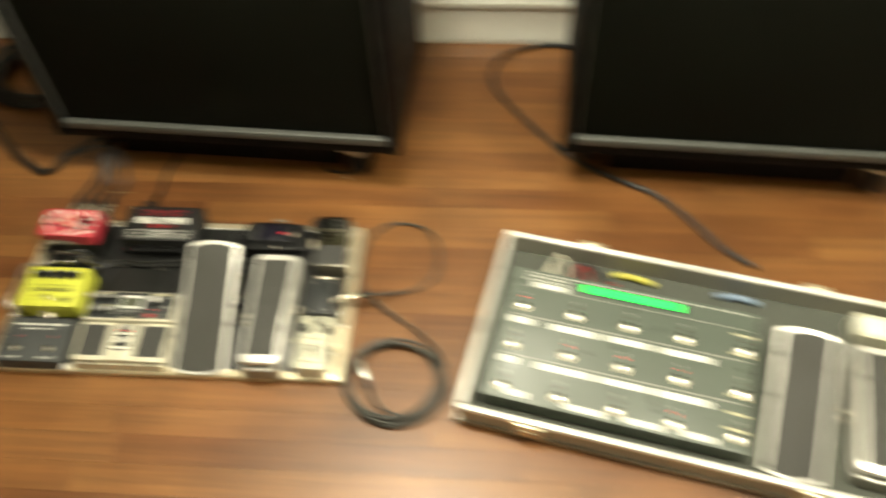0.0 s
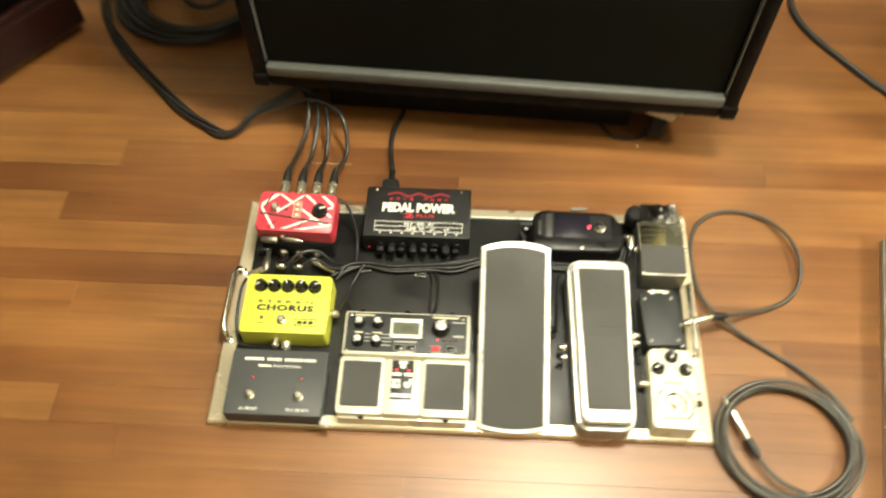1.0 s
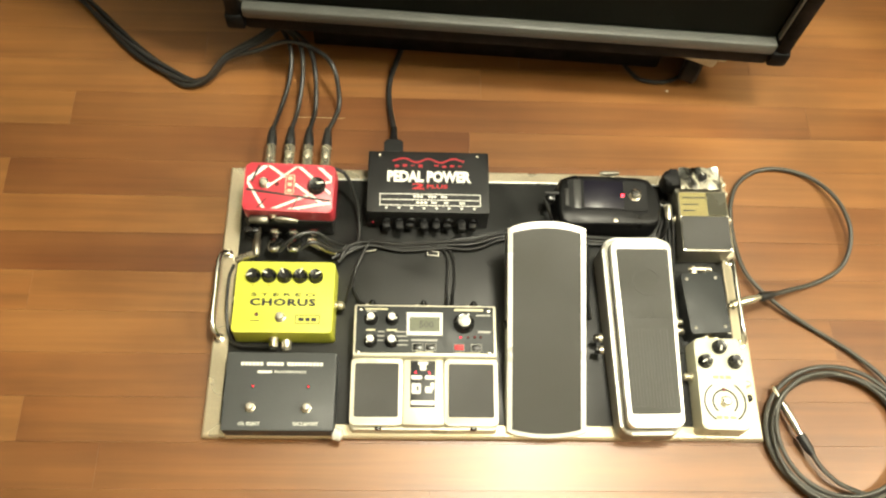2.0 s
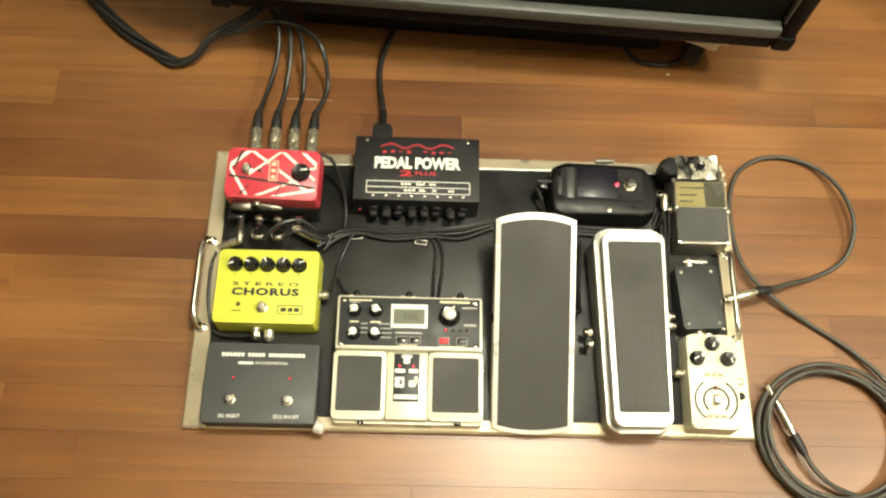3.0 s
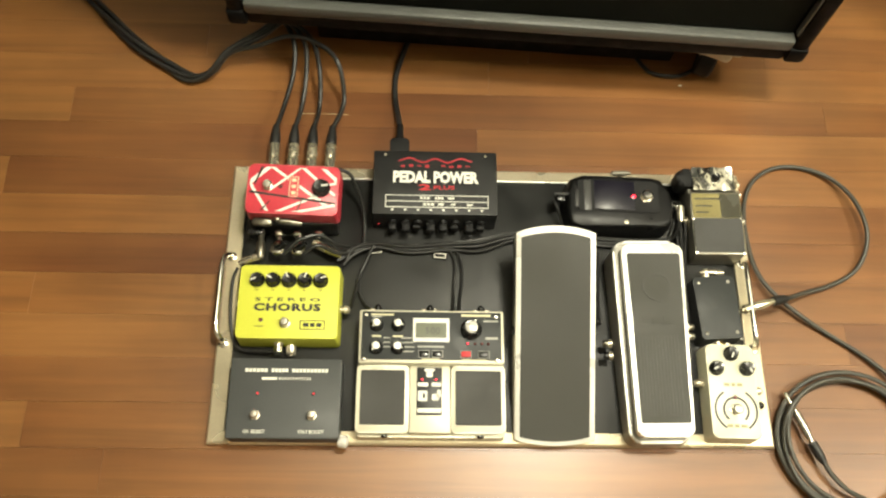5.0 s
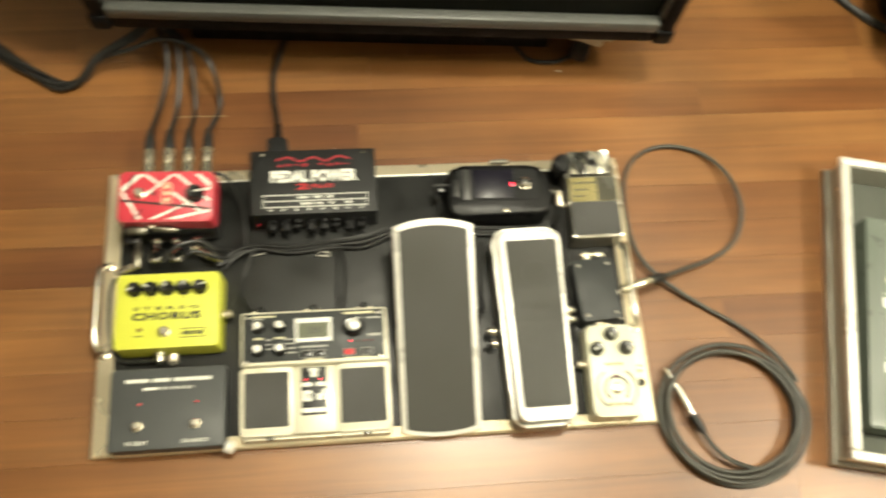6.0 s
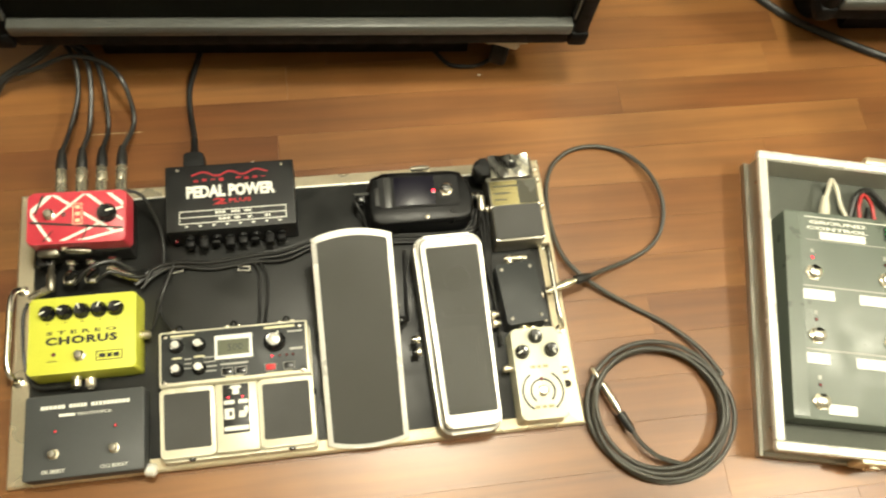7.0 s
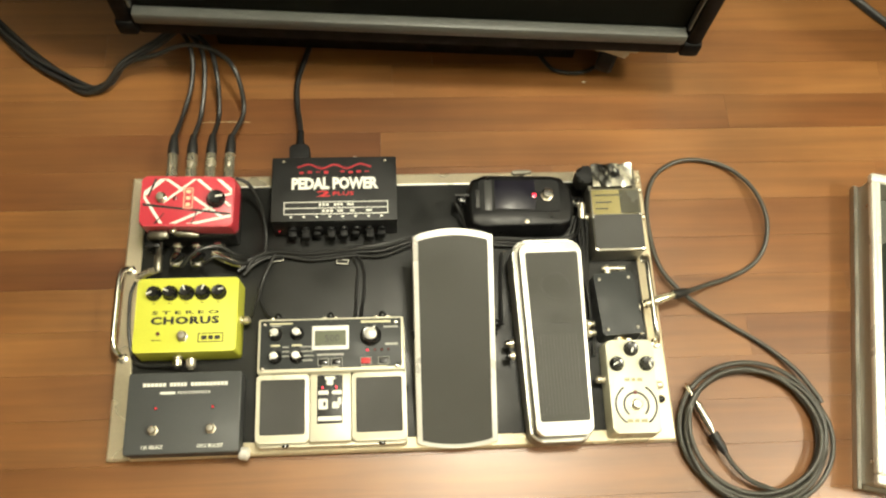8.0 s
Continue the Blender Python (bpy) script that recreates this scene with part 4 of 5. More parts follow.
def tuner_pedal():
    t = thing("tuner_pedal", pose(0.5265, 0.320, ZB, 0, 0, -1.5) @ Matrix.Diagonal((1.05, 1.0, 1.0, 1.0)), "rounded glossy black tuner pedal with a dark display", "tuner pedal", "effect pedals")
    out = [(-0.064, -0.036), (-0.050, -0.038), (0.050, -0.038), (0.064, -0.030), (0.069, -0.008), (0.066, 0.016), (0.054, 0.034), (0.040, 0.037), (-0.046, 0.037), (-0.062, 0.030), (-0.067, 0.010), (-0.067, -0.020)]
    part("housing", prism(B(), out, 0.0005, 0.036, 0.005, 3, 0.004, zf=lambda x, y: 0.0), TUNER_BLACK, t, "rounded black body")
    part("face_plate", prism(B(), rrect(-0.002, 0.006, 0.104, 0.046, 0.004), 0.035, 0.0372, 0.001, 1), PLASTIC_MATT, t)
    part("display", box(B(), -0.033, 0.019, -0.014, 0.028, 0.037, 0.0378, 0.0003), GLASS_DARK, t, "dark tinted display window")
    part("side_stripe", box(B(), -0.046, -0.037, -0.016, 0.029, 0.037, 0.0376, 0.0002), BEAD, t, "dark grey side stripe")
    part("grip", box(B(), -0.058, -0.053, -0.012, 0.014, 0.0355, 0.0378, 0.0008), BEAD, t)
    led(t, 0.0175, 0.006, 0.0374, True, 0.0026)
    stomp(t, 0.034, 0.006, 0.0372, r=0.0072)
    part("power_plug", box(B(), -0.082, -0.070, -0.004, 0.010, 0.020, 0.036, 0.003), PLASTIC, t, "black right-angle power plug")
    part("plug_pin", rod(B(), (-0.084, 0.006, 0.037), (-0.066, 0.006, 0.037), [(0.0022, 0), (0.0022, 1), (0, 1)], 8), BEAD, t)
    s = socket(t, (0.005, 0.038, 0.020), (0, 1, 0))
    jack_plug(s, (-0.010, 0.041, 0.034), (0.016, 0.043, 0.034), 0.0036, STEEL_DULL)
    screw(t, 0.007, -0.031, 0.0362, 0.0032)
    s = socket(t, (0.067, 0.002, 0.020), (1, 0, 0))
    jack_plug(s, (0.072, 0.002, 0.022), (0.080, -0.002, 0.026), 0.006, CHROME)
    part("plug_tail", rod(B(), (0.080, -0.002, 0.028), (0.079, -0.024, 0.028), [(0.005, 0), (0.005, 0.7), (0.003, 1), (0, 1)]), NICKEL, s)


tuner_pedal()


def noise_gate():
    """A compact treadle pedal; its knobs lie under crumpled foil-like tape."""
    g = thing("noise_gate", pose(0.6535, 0.305, ZB, 0, 0, 0.5) @ Matrix.Diagonal((0.93, 1.0, 1.0, 1.0)), "silver compact noise gate pedal with gold label and black pad", "effect pedal", "effect pedals")
    w, d = 0.072, 0.124
    part("housing", prism(B(), rrect(0, 0, w, d, 0.003, 3), 0.0005, 0.036, 0.0015, 2), STEEL_DULL, g, "dull metal body")
    mt = pose(0, 0, 0.043, 4.0)
    tr = part("treadle", box(B(), -0.0365, 0.0365, -0.062, 0.026, -0.009, 0.0, 0.0015, 2, m=mt), STEEL_DULL, g, "dull metal treadle frame")
    part("name_label", box(B(), -0.0345, 0.0345, -0.011, 0.0235, -0.0005, 0.0007, m=mt), POLISHED, tr, "polished gold-toned name plate")
    # dark olive sheet paints what the polished plate reflects
    part("name_label", box(B(), 0.0060, 0.0340, -0.0105, 0.0230, 0.0006, 0.0010, m=mt), PLATE_REFLECTION, tr, "dark olive reflection painted on half of the name plate")
    for y, x0, x1 in ((0.016, -0.030, 0.010), (0.006, -0.030, -0.006), (-0.003, -0.030, -0.012)):
        part("printed_bar", box(B(), x0, x1, y - 0.0010, y + 0.0006, 0.0006, 0.0010, m=mt), INK_BLACK, tr)
    part("rubber_pad", box(B(), -0.0355, 0.0350, -0.0590, -0.0118, -0.0005, 0.0016, 0.0008, 1, m=mt), TREAD_DARK, tr, "dark grey rubber pad")
    for x, y in ((-0.034, -0.012), (0.034, -0.012), (-0.034, -0.059), (0.034, -0.059)):
        b = B()
        lathe(b, [(0.0020, 0), (0.0020, 0.0012), (0, 0.0017)], mt @ pose(x, y, 0), 10)
        part("rivet", b, CHROME, tr)
    bm = B()
    nx, ny = 8, 5
    vs = [[bm.verts.new((-0.031 + 0.059 * i / nx, 0.0275 + 0.034 * j / ny, 0.0475 + 0.0016 * math.sin(i * 1.9 + j * 1.3) + 0.0009 * math.sin(i * 4.1 - j * 2.7))) for j in range(ny + 1)] for i in range(nx + 1)]
    for i in range(nx):
        for j in range(ny):
            bm.faces.new((vs[i][j], vs[i + 1][j], vs[i + 1][j + 1], vs[i][j + 1]))
    ext = bmesh.ops.extrude_face_region(bm, geom=list(bm.faces))
    for v in ext["geom"]:
        if isinstance(v, bmesh.types.BMVert):
            v.co.z = 0.0362
    part("knob_guard", bm, FOIL, g, "wavy shiny metal guard over the knobs")
    knob(g, 0.004, 0.046, 0.0465, 0.0062, 0.007, turn=40)
    part("power_plug", prism(B(), rrect(-0.038, 0.047, 0.030, 0.026, 0.010), 0.020, 0.046, 0.006, 3), PLASTIC_MATT, g, "rounded black power plug")
    for y in (0.045, 0.030, -0.010):
        s = socket(g, (0.036, y, 0.020), (1, 0, 0))
        jack_plug(s, (0.040, y, 0.026), (0.046, y, 0.026), 0.005, NICKEL)
    s = socket(g, (-0.036, -0.006, 0.020), (-1, 0, 0))


noise_gate()


def buffer_box():
    b = thing("buffer_box", pose(0.6440, 0.1735, ZB, 0, 0, 3.5) @ Matrix.Diagonal((0.93, 1.0, 1.0, 1.0)), "small plain black box with four corner screws", "junction box")
    part("housing", enclosure(B(), 0.057, 0.084, 0.031, 0.004, 0.002), BOX_BLACK, b)
    for x in (-0.021, 0.021):
        for y in (-0.034, 0.034):
            screw(b, x, y, 0.031, 0.0026, material=ALU_DARK)
    s = socket(b, (-0.006, 0.0425, 0.016), (0, 1, 0))
    jack_plug(s, (-0.012, 0.052, 0.020), (0.022, 0.050, 0.020), 0.0042, NICKEL)
    jack_plug(s, (-0.004, 0.045, 0.018), (-0.004, 0.056, 0.020), 0.0050, NICKEL)
    s = socket(b, (-0.004, -0.0425, 0.016), (0, -1, 0))
    jack_plug(s, (-0.004, -0.046, 0.018), (0.006, -0.052, 0.020), 0.006, BRASS)
    screw(b, 0.026, -0.0415, 0.029, 0.003, material=CHROME)
    socket(b, (0.029, -0.004, 0.016), (1, 0, 0))


buffer_box()


def overdrive_pedal():
    w, d, h = 0.0605, 0.117, 0.034
    o = thing("overdrive_pedal", pose(0.6495, 0.0645, ZB, 0, 0, -1.0), "cream overdrive pedal with three black knobs and a bullseye", "effect pedal", "effect pedals")
    part("housing", enclosure(B(), w, d, h, 0.006, 0.003), CREAM, o)
    # here too the knobs' white lines are painted glints
    knob(o, 0.001, 0.0465, h, 0.0092, 0.0125, turn=160)
    knob(o, -0.0190, 0.0275, h, 0.0092, 0.0125, turn=120)
    knob(o, 0.0190, 0.0275, h, 0.0092, 0.0125, turn=-160)
    for x0, x1 in ((-0.011, -0.004), (-0.002, 0.003), (0.005, 0.012)):
        part("logo_bar", box(B(), x0, x1, 0.0055, 0.0095, h + 0.0001, h + 0.0005), INK_OLIVE, o)
    part("bullseye", ring_arc(B(), 0.001, -0.024, 0.0245, 0.0268, 122, 238, h + 0.0001, h + 0.0005), INK_BLACK, o, "black printed ring")
    part("bullseye", ring_arc(B(), 0.001, -0.024, 0.0245, 0.0268, -58, 58, h + 0.0001, h + 0.0005), INK_BLACK, o, "black printed ring")
    part("bullseye", ring_arc(B(), 0.001, -0.024, 0.0140, 0.0165, -50, 230, h + 0.0001, h + 0.0005), INK_BLACK, o, "black printed ring")
    for x0, x1 in ((-0.012, -0.005), (-0.003, 0.003), (0.005, 0.013)):
        part("printed_bar", box(B(), x0, x1, -0.0455, -0.0415, h + 0.0001, h + 0.0004), INK_OLIVE, o)
    led(o, 0.001, -0.0085, h, False, 0.0018)
    stomp(o, 0.001, -0.024, h, r=0.0068)
    for s_, y in ((-1, 0.012), (1, -0.014), (1, 0.004)):
        s = socket(o, (s_ * 0.0305, y, 0.014), (s_, 0, 0))
        jack_plug(s, (s_ * 0.035, y, 0.016), (s_ * 0.043, y, 0.016), 0.0050, NICKEL if y > 0 else PLASTIC)
    socket(o, (0.004, 0.059, 0.018), (0, 1, 0))


overdrive_pedal()


# ---- cables on and behind the board ----
def cord(name, pts, r, label, material=None, low=None, group="", sub=8, category="cable", plugs=()):
    """A cable thing: its cord, and plugs given as (a, b, radius, material)."""
    c = thing(name, pose(0, 0, 0), label, category, group)
    part("cord", tube(B(), pts, r, 8, sub, low), material or RUBBER, c)
    for a, b, pr, pm in plugs:
        jack_plug(c, a, b, pr, pm)
    return c


Z = ZB
for k, (dy, dz) in enumerate(((0.0, 0.004), (0.005, 0.006), (-0.005, 0.005), (0.002, 0.010))):
    cord("patch_cable", [(0.150 + 0.004 * k, 0.236 + dy, Z + 0.012), (0.172, 0.252 + dy, Z + dz + 0.004), (0.200, 0.261 + dy * 0.5, Z + dz + 0.002), (0.245, 0.257 + dy, Z + dz), (0.300, 0.262 + dy, Z + dz),
                        (0.340, 0.264 + dy * 1.6, Z + dz), (0.385, 0.277 + dy, Z + dz), (0.440, 0.277 + dy * 0.6, Z + dz), (0.500, 0.272 + dy, Z + dz), (0.560, 0.270 + dy, Z + dz),
                        (0.600 - 0.004 * k, 0.276 + dy, Z + dz), (0.609 - 0.003 * k, 0.300 + dy, Z + dz + 0.010)],
         0.0024, "thin black patch cable running across the pedalboard", RUBBER, group="patch cables")
cord("patch_cable", [(0.150, 0.350, Z + 0.055), (0.166, 0.345, Z + 0.045), (0.179, 0.322, Z + 0.020), (0.184, 0.290, Z + 0.006), (0.184, 0.262, Z + 0.006)], 0.0024, "thin black patch cable looping beside the red pedal", group="patch cables")
cord("patch_cable", [(0.198, 0.262, Z + 0.010), (0.190, 0.245, Z + 0.006), (0.181, 0.222, Z + 0.004), (0.176, 0.196, Z + 0.008), (0.171, 0.170, Z + 0.018)], 0.0022, "thin black patch cable to the yellow pedal", group="patch cables")
cord("patch_cable", [(0.176, 0.215, Z + 0.003), (0.182, 0.190, Z + 0.003), (0.192, 0.174, Z + 0.008), (0.205, 0.166, Z + 0.020)], 0.0019, "thin black patch cable to the delay pedal", group="patch cables")
for dx in (0.0, 0.008):
    cord("patch_cable", [(0.290 - dx, 0.262, Z + 0.006), (0.305 - dx, 0.258, Z + 0.004), (0.314 - dx, 0.240, Z + 0.003), (0.315 - dx * 1.3, 0.210, Z + 0.003), (0.312 - dx, 0.185, Z + 0.006), (0.311 - dx, 0.166, Z + 0.020)],
         0.0021, "thin black patch cable dropping to the delay pedal", group="patch cables")
cord("patch_cable", [(0.438, 0.322, Z + 0.030), (0.446, 0.308, Z + 0.020), (0.452, 0.292, Z + 0.008), (0.452, 0.276, Z + 0.005)], 0.0022, "thin black power lead at the tuner", group="patch cables")
cord("patch_cable", [(0.607, 0.296, Z + 0.028), (0.606, 0.285, Z + 0.020), (0.598, 0.276, Z + 0.008), (0.575, 0.272, Z + 0.006), (0.540, 0.272, Z + 0.004)], 0.0028, "black patch cable curling round the tuner", group="patch cables")
for k in range(3):
    cord("patch_cable", [(0.606 + 0.005 * k, 0.330, Z + 0.012), (0.607 + 0.005 * k, 0.290, Z + 0.012 + 0.004 * k), (0.608 + 0.004 * k, 0.250, Z + 0.010), (0.608 + 0.002 * k, 0.215, Z + 0.010), (0.612, 0.185 - 0.01 * k, Z + 0.008), (0.611, 0.135 - 0.012 * k, Z + 0.008)],
         0.0024, "thin black patch cable beside the noise gate", group="patch cables")
cord("patch_cable", [(0.084, 0.234, Z + 0.040), (0.105, 0.250, Z + 0.050), (0.130, 0.258, Z + 0.046), (0.150, 0.252, Z + 0.030), (0.166, 0.256, Z + 0.010)], 0.0024, "black patch cable arching over the junction box", RUBBER, group="patch cables")
cord("patch_cable", [(0.110, 0.236, Z + 0.040), (0.128, 0.245, Z + 0.044), (0.150, 0.242, Z + 0.026), (0.172, 0.250, Z + 0.008)], 0.0024, "black patch cable arching over the junction box", RUBBER, group="patch cables")
cord("patch_cable", [(0.022, 0.222, Z + 0.018), (0.018, 0.200, Z + 0.020), (0.019, 0.150, Z + 0.012), (0.030, 0.118, Z + 0.008), (0.062, 0.113, Z + 0.010), (0.084, 0.114, Z + 0.014)], 0.0022, "thin black patch cable round the yellow pedal", group="patch cables")
cord("patch_cable", [(0.500, 0.255, Z + 0.006), (0.497, 0.225, Z + 0.004), (0.494, 0.180, Z + 0.006), (0.492, 0.153, Z + 0.018)], 0.0022, "thin black patch cable between the rocker pedals", group="patch cables")

# four connectors that leave the junction box, their leads rising into one sleeved bundle
SNAKE = [(-0.020, 0.552, 0.026), (-0.048, 0.529, 0.006), (-0.076, 0.523, 0), (-0.112, 0.543, 0), (-0.165, 0.582, 0), (-0.235, 0.652, 0), (-0.300, 0.722, 0), (-0.345, 0.785, 0), (-0.368, 0.850, 0.004),
         (-0.366, 0.905, 0.008), (-0.335, 0.955, 0.010), (-0.280, 0.985, 0.010), (-0.200, 0.985, 0.008)]
FAN = [((0.058, 0.366), (0.057, 0.432), (0.064, 0.470), (0.074, 0.520), (0.074, 0.562)),
       ((0.084, 0.366), (0.083, 0.432), (0.089, 0.470), (0.094, 0.520), (0.088, 0.564)),
       ((0.109, 0.366), (0.109, 0.432), (0.114, 0.470), (0.113, 0.520), (0.098, 0.566)),
       ((0.134, 0.366), (0.135, 0.432), (0.148, 0.478), (0.140, 0.520), (0.108, 0.560))]
for k, row in enumerate(FAN):
    c = thing("microphone_cable", pose(0, 0, 0), "black microphone lead with a metal connector and rubber boot", "cable", "four leads into the junction box")
    (ax, ay), (bx, by), p2, p3, p4 = row
    za = Z + 0.022
    mid = (ax + 0.62 * (bx - ax), ay + 0.55 * (by - ay))
    shell = part("connector", rod(B(), (ax, ay - 0.014, za), (mid[0], mid[1], za), [(0.0072, 0), (0.0078, 0.05), (0.0078, 0.55), (0.0070, 0.6), (0.0074, 0.65), (0.0074, 0.95), (0.0066, 1), (0, 1)], 18), SATIN, c, "nickel connector shell")
    part("latch", box(B(), mid[0] - 0.002, mid[0] + 0.002, mid[1] - 0.022, mid[1] - 0.014, za + 0.0066, za + 0.0090, 0.0006), NICKEL, shell)
    part("boot", rod(B(), (mid[0], mid[1], za), (bx, by, za), [(0.0070, 0), (0.0074, 0.1), (0.0070, 0.45), (0.0050, 0.8), (0.0042, 1), (0, 1)], 16), RUBBER, c, "black rubber boot")
    h3 = 0.030 + 0.010 * k
    ph = 1.57 * k
    twist = [(x + 0.0045 * math.cos(ph + 0.8 * i) * (0.3 + 0.7 * (i > 0)), y + 0.0045 * math.cos(ph + 0.8 * i), 0.0085 + 0.0045 * math.sin(ph + 0.8 * i) + lift) for i, (x, y, lift) in enumerate(SNAKE)]
    top = [(*p4, 0.048 + 0.003 * k), (0.054 + 0.005 * k, 0.592 - 0.003 * k, 0.056 + 0.003 * k), (0.020 + 0.006 * k, 0.577 - 0.004 * k, 0.046 + 0.003 * k)]
    if k == 3:
        top = [(0.110, 0.553, 0.058), (0.070, 0.563, 0.060), (0.026, 0.555, 0.048)]
    pts = [(bx, by - 0.004, za), (*p2, 0.026), (*p3, h3)] + top + twist
    part("cord", tube(B(), pts, 0.0034, 8, 8), RUBBER_DARK if k % 2 else RUBBER, c)


def coil_pts(cx, cy, rx, ry, turns, z, wob, seed, a0=0.0, rise=0.0):
    rnd = random.Random(seed)
    ph = [rnd.uniform(0, 6.28) for _ in range(6)]
    n = int(turns * 14)
    out = []
    for i in range(n + 1):
        a = a0 + 2 * math.pi * i / 14
        k = 1 + wob * math.sin(0.37 * a + ph[0]) + 0.5 * wob * math.sin(1.43 * a + ph[1])
        out.append((cx + rx * k * math.cos(a) + rx * wob * math.sin(0.21 * a + ph[2]), cy + ry * k * math.sin(a) + ry * wob * math.sin(0.17 * a + ph[3]),
                    z + rise * i / n + 0.003 * (1 + math.sin(0.9 * a + ph[4]))))
    return out


c = thing("cable_coil", pose(0, 0, 0), "heavy coil of black cable on the floor beside the cabinet", "cable")
for k in range(4):
    part("cord", tube(B(), coil_pts(-0.205 + 0.010 * k, 0.866 - 0.006 * k, 0.135 - 0.006 * k, 0.122 - 0.005 * k, 3.0, 0.007 + 0.009 * k, 0.04, 11 + k, 0.6 * k, 0.008), 0.0058, 8, 3, 0.0060), RUBBER, c)
part("cord", tube(B(), coil_pts(-0.165, 0.885, 0.050, 0.062, 1.6, 0.020, 0.04, 31, 0.5, 0.02), 0.0058, 8, 3, 0.0060), RUBBER, c)

# cable clips stuck to the deck
for x, y, turn in ((0.200, 0.2555, 8), (0.286, 0.2500, -6)):
    k = thing("cable_clip", pose(x, y, Z - 0.0008, 0, 0, turn), "small dark cable clip stuck to the pedalboard deck", "cable clip", "cable clips")
    part("foot", prism(B(), rrect(0, 0, 0.020, 0.009, 0.002, 3), 0.0, 0.0014, 0.0004, 1), PLASTIC_MATT, k)
    part("bridge", frame_outline(B(), -0.008, 0.008, -0.0035, 0.0035, 0.0012, 0.0013, 0.0026), ALU_DARK, k, "dull wire bridge")

# mains lead of the power supply
c = thing("mains_lead", pose(0, 0, 0), "black mains lead running from the power supply under the cabinet", "cable")
part("plug", prism(B(), rrect(0.229, 0.399, 0.027, 0.026, 0.004), Z + 0.008, Z + 0.030, 0.003), PLASTIC_MATT, c, "moulded black mains plug")
part("strain_relief", rod(B(), (0.229, 0.410, Z + 0.019), (0.2285, 0.440, Z + 0.014), [(0.0072, 0), (0.0050, 0.5), (0.0048, 1), (0, 1)], 12), PLASTIC_MATT, c)
part("cord", tube(B(), [(0.2285, 0.436, Z + 0.014), (0.225, 0.464, 0.012), (0.220, 0.498, 0.0048), (0.220, 0.535, 0.0048), (0.230, 0.575, 0.0048), (0.246, 0.625, 0.0048), (0.280, 0.700, 0.0048)], 0.0042, 10, 8, 0.0045), RUBBER, c)

# instrument cable: plug in the small box, a loop, then a loose coil with a free plug
c = thing("instrument_cable", pose(0, 0, 0), "grey-black instrument cable with a loop and a loose coil", "cable")
jack_plug(c, (0.679, 0.173, Z + 0.020), (0.724, 0.186, Z + 0.022), 0.0062, SATIN)
part("strain_relief", rod(B(), (0.722, 0.1855, Z + 0.022), (0.745, 0.192, Z + 0.015), [(0.0062, 0), (0.0066, 0.2), (0.0060, 0.7), (0.0038, 1), (0, 1)], 12), RUBBER, c)
r = 0.0031
loop = [(0.742, 0.191, Z + 0.015), (0.777, 0.205, 0.014), (0.815, 0.218, 0.005), (0.850, 0.236, 0.005), (0.870, 0.262, 0.010), (0.876, 0.300, 0.018), (0.866, 0.345, 0.016), (0.840, 0.382, 0.008), (0.800, 0.398, 0.005),
        (0.760, 0.394, 0.005), (0.728, 0.370, 0.005), (0.713, 0.330, 0.005), (0.711, 0.280, 0.006), (0.717, 0.235, 0.010), (0.735, 0.203, 0.013), (0.765, 0.176, 0.010), (0.805, 0.149, 0.005), (0.845, 0.121, 0.006),
        (0.880, 0.085, 0.010), (0.903, 0.045, 0.012)]
coil = [(0.812 + (0.094 + d) * math.cos(a), 0.008 + (0.088 + d * 1.1) * math.sin(a), zz) for a, d, zz in
        [(0.40 - 2 * math.pi * i / 16, 0.006 * math.sin(0.35 * i) - 0.010 * (i / 60), 0.006 + 0.0045 * (1 + math.sin(0.8 * i + 0.11 * i)) + 0.006 * (i > 32)) for i in range(60)]]
part("cord", tube(B(), loop + coil, r, 10, 5, r), RUBBER_GREY, c, "grey-black rubber cord")
part("cord", tube(B(), [(0.765, -0.016, 0.014), (0.776, -0.036, 0.014), (0.798, -0.056, 0.015)] + coil_pts(0.804, 0.008, 0.092, 0.084, 1.3, 0.010, 0.03, 4, -1.15, -0.004), r, 8, 4, r), RUBBER_GREY, c)
part("strain_relief", rod(B(), (0.766, -0.018, 0.014), (0.754, 0.007, 0.014), [(0.0038, 0), (0.0058, 0.3), (0.0064, 1), (0, 1)], 12), RUBBER, c)
jack_plug(c, (0.7380, 0.048, 0.014), (0.7545, 0.006, 0.014), 0.0056, CHROME)
part("plug_tip", rod(B(), (0.7385, 0.046, 0.014), (0.7275, 0.073, 0.014), [(0.0032, 0), (0.0032, 0.75), (0.0026, 0.8), (0.0032, 0.86), (0, 1)], 12), CHROME, c)

cord("speaker_cable", [(1.32, 0.990, 0.0062), (1.19, 1.006, 0.0062), (1.09, 1.008, 0.0062), (1.005, 0.972, 0.0062), (0.972, 0.905, 0.0062), (0.984, 0.835, 0.0062), (1.035, 0.755, 0.0062), (1.095, 0.680, 0.0062), (1.165, 0.605, 0.0062),
                       (1.260, 0.545, 0.0062), (1.345, 0.498, 0.0062), (1.410, 0.430, 0.0062), (1.470, 0.355, 0.0062), (1.530, 0.305, 0.0062)], 0.0060, "thick dark cable curving round and under the cabinet", low=0.006)
cord("thin_cable", [(0.570, 0.600, 0.004), (0.588, 0.568, 0.004), (0.606, 0.551, 0.004), (0.645, 0.549, 0.004), (0.680, 0.572, 0.004), (0.700, 0.610, 0.004)], 0.0032, "thin dark cable lying by the caster", low=0.0033)
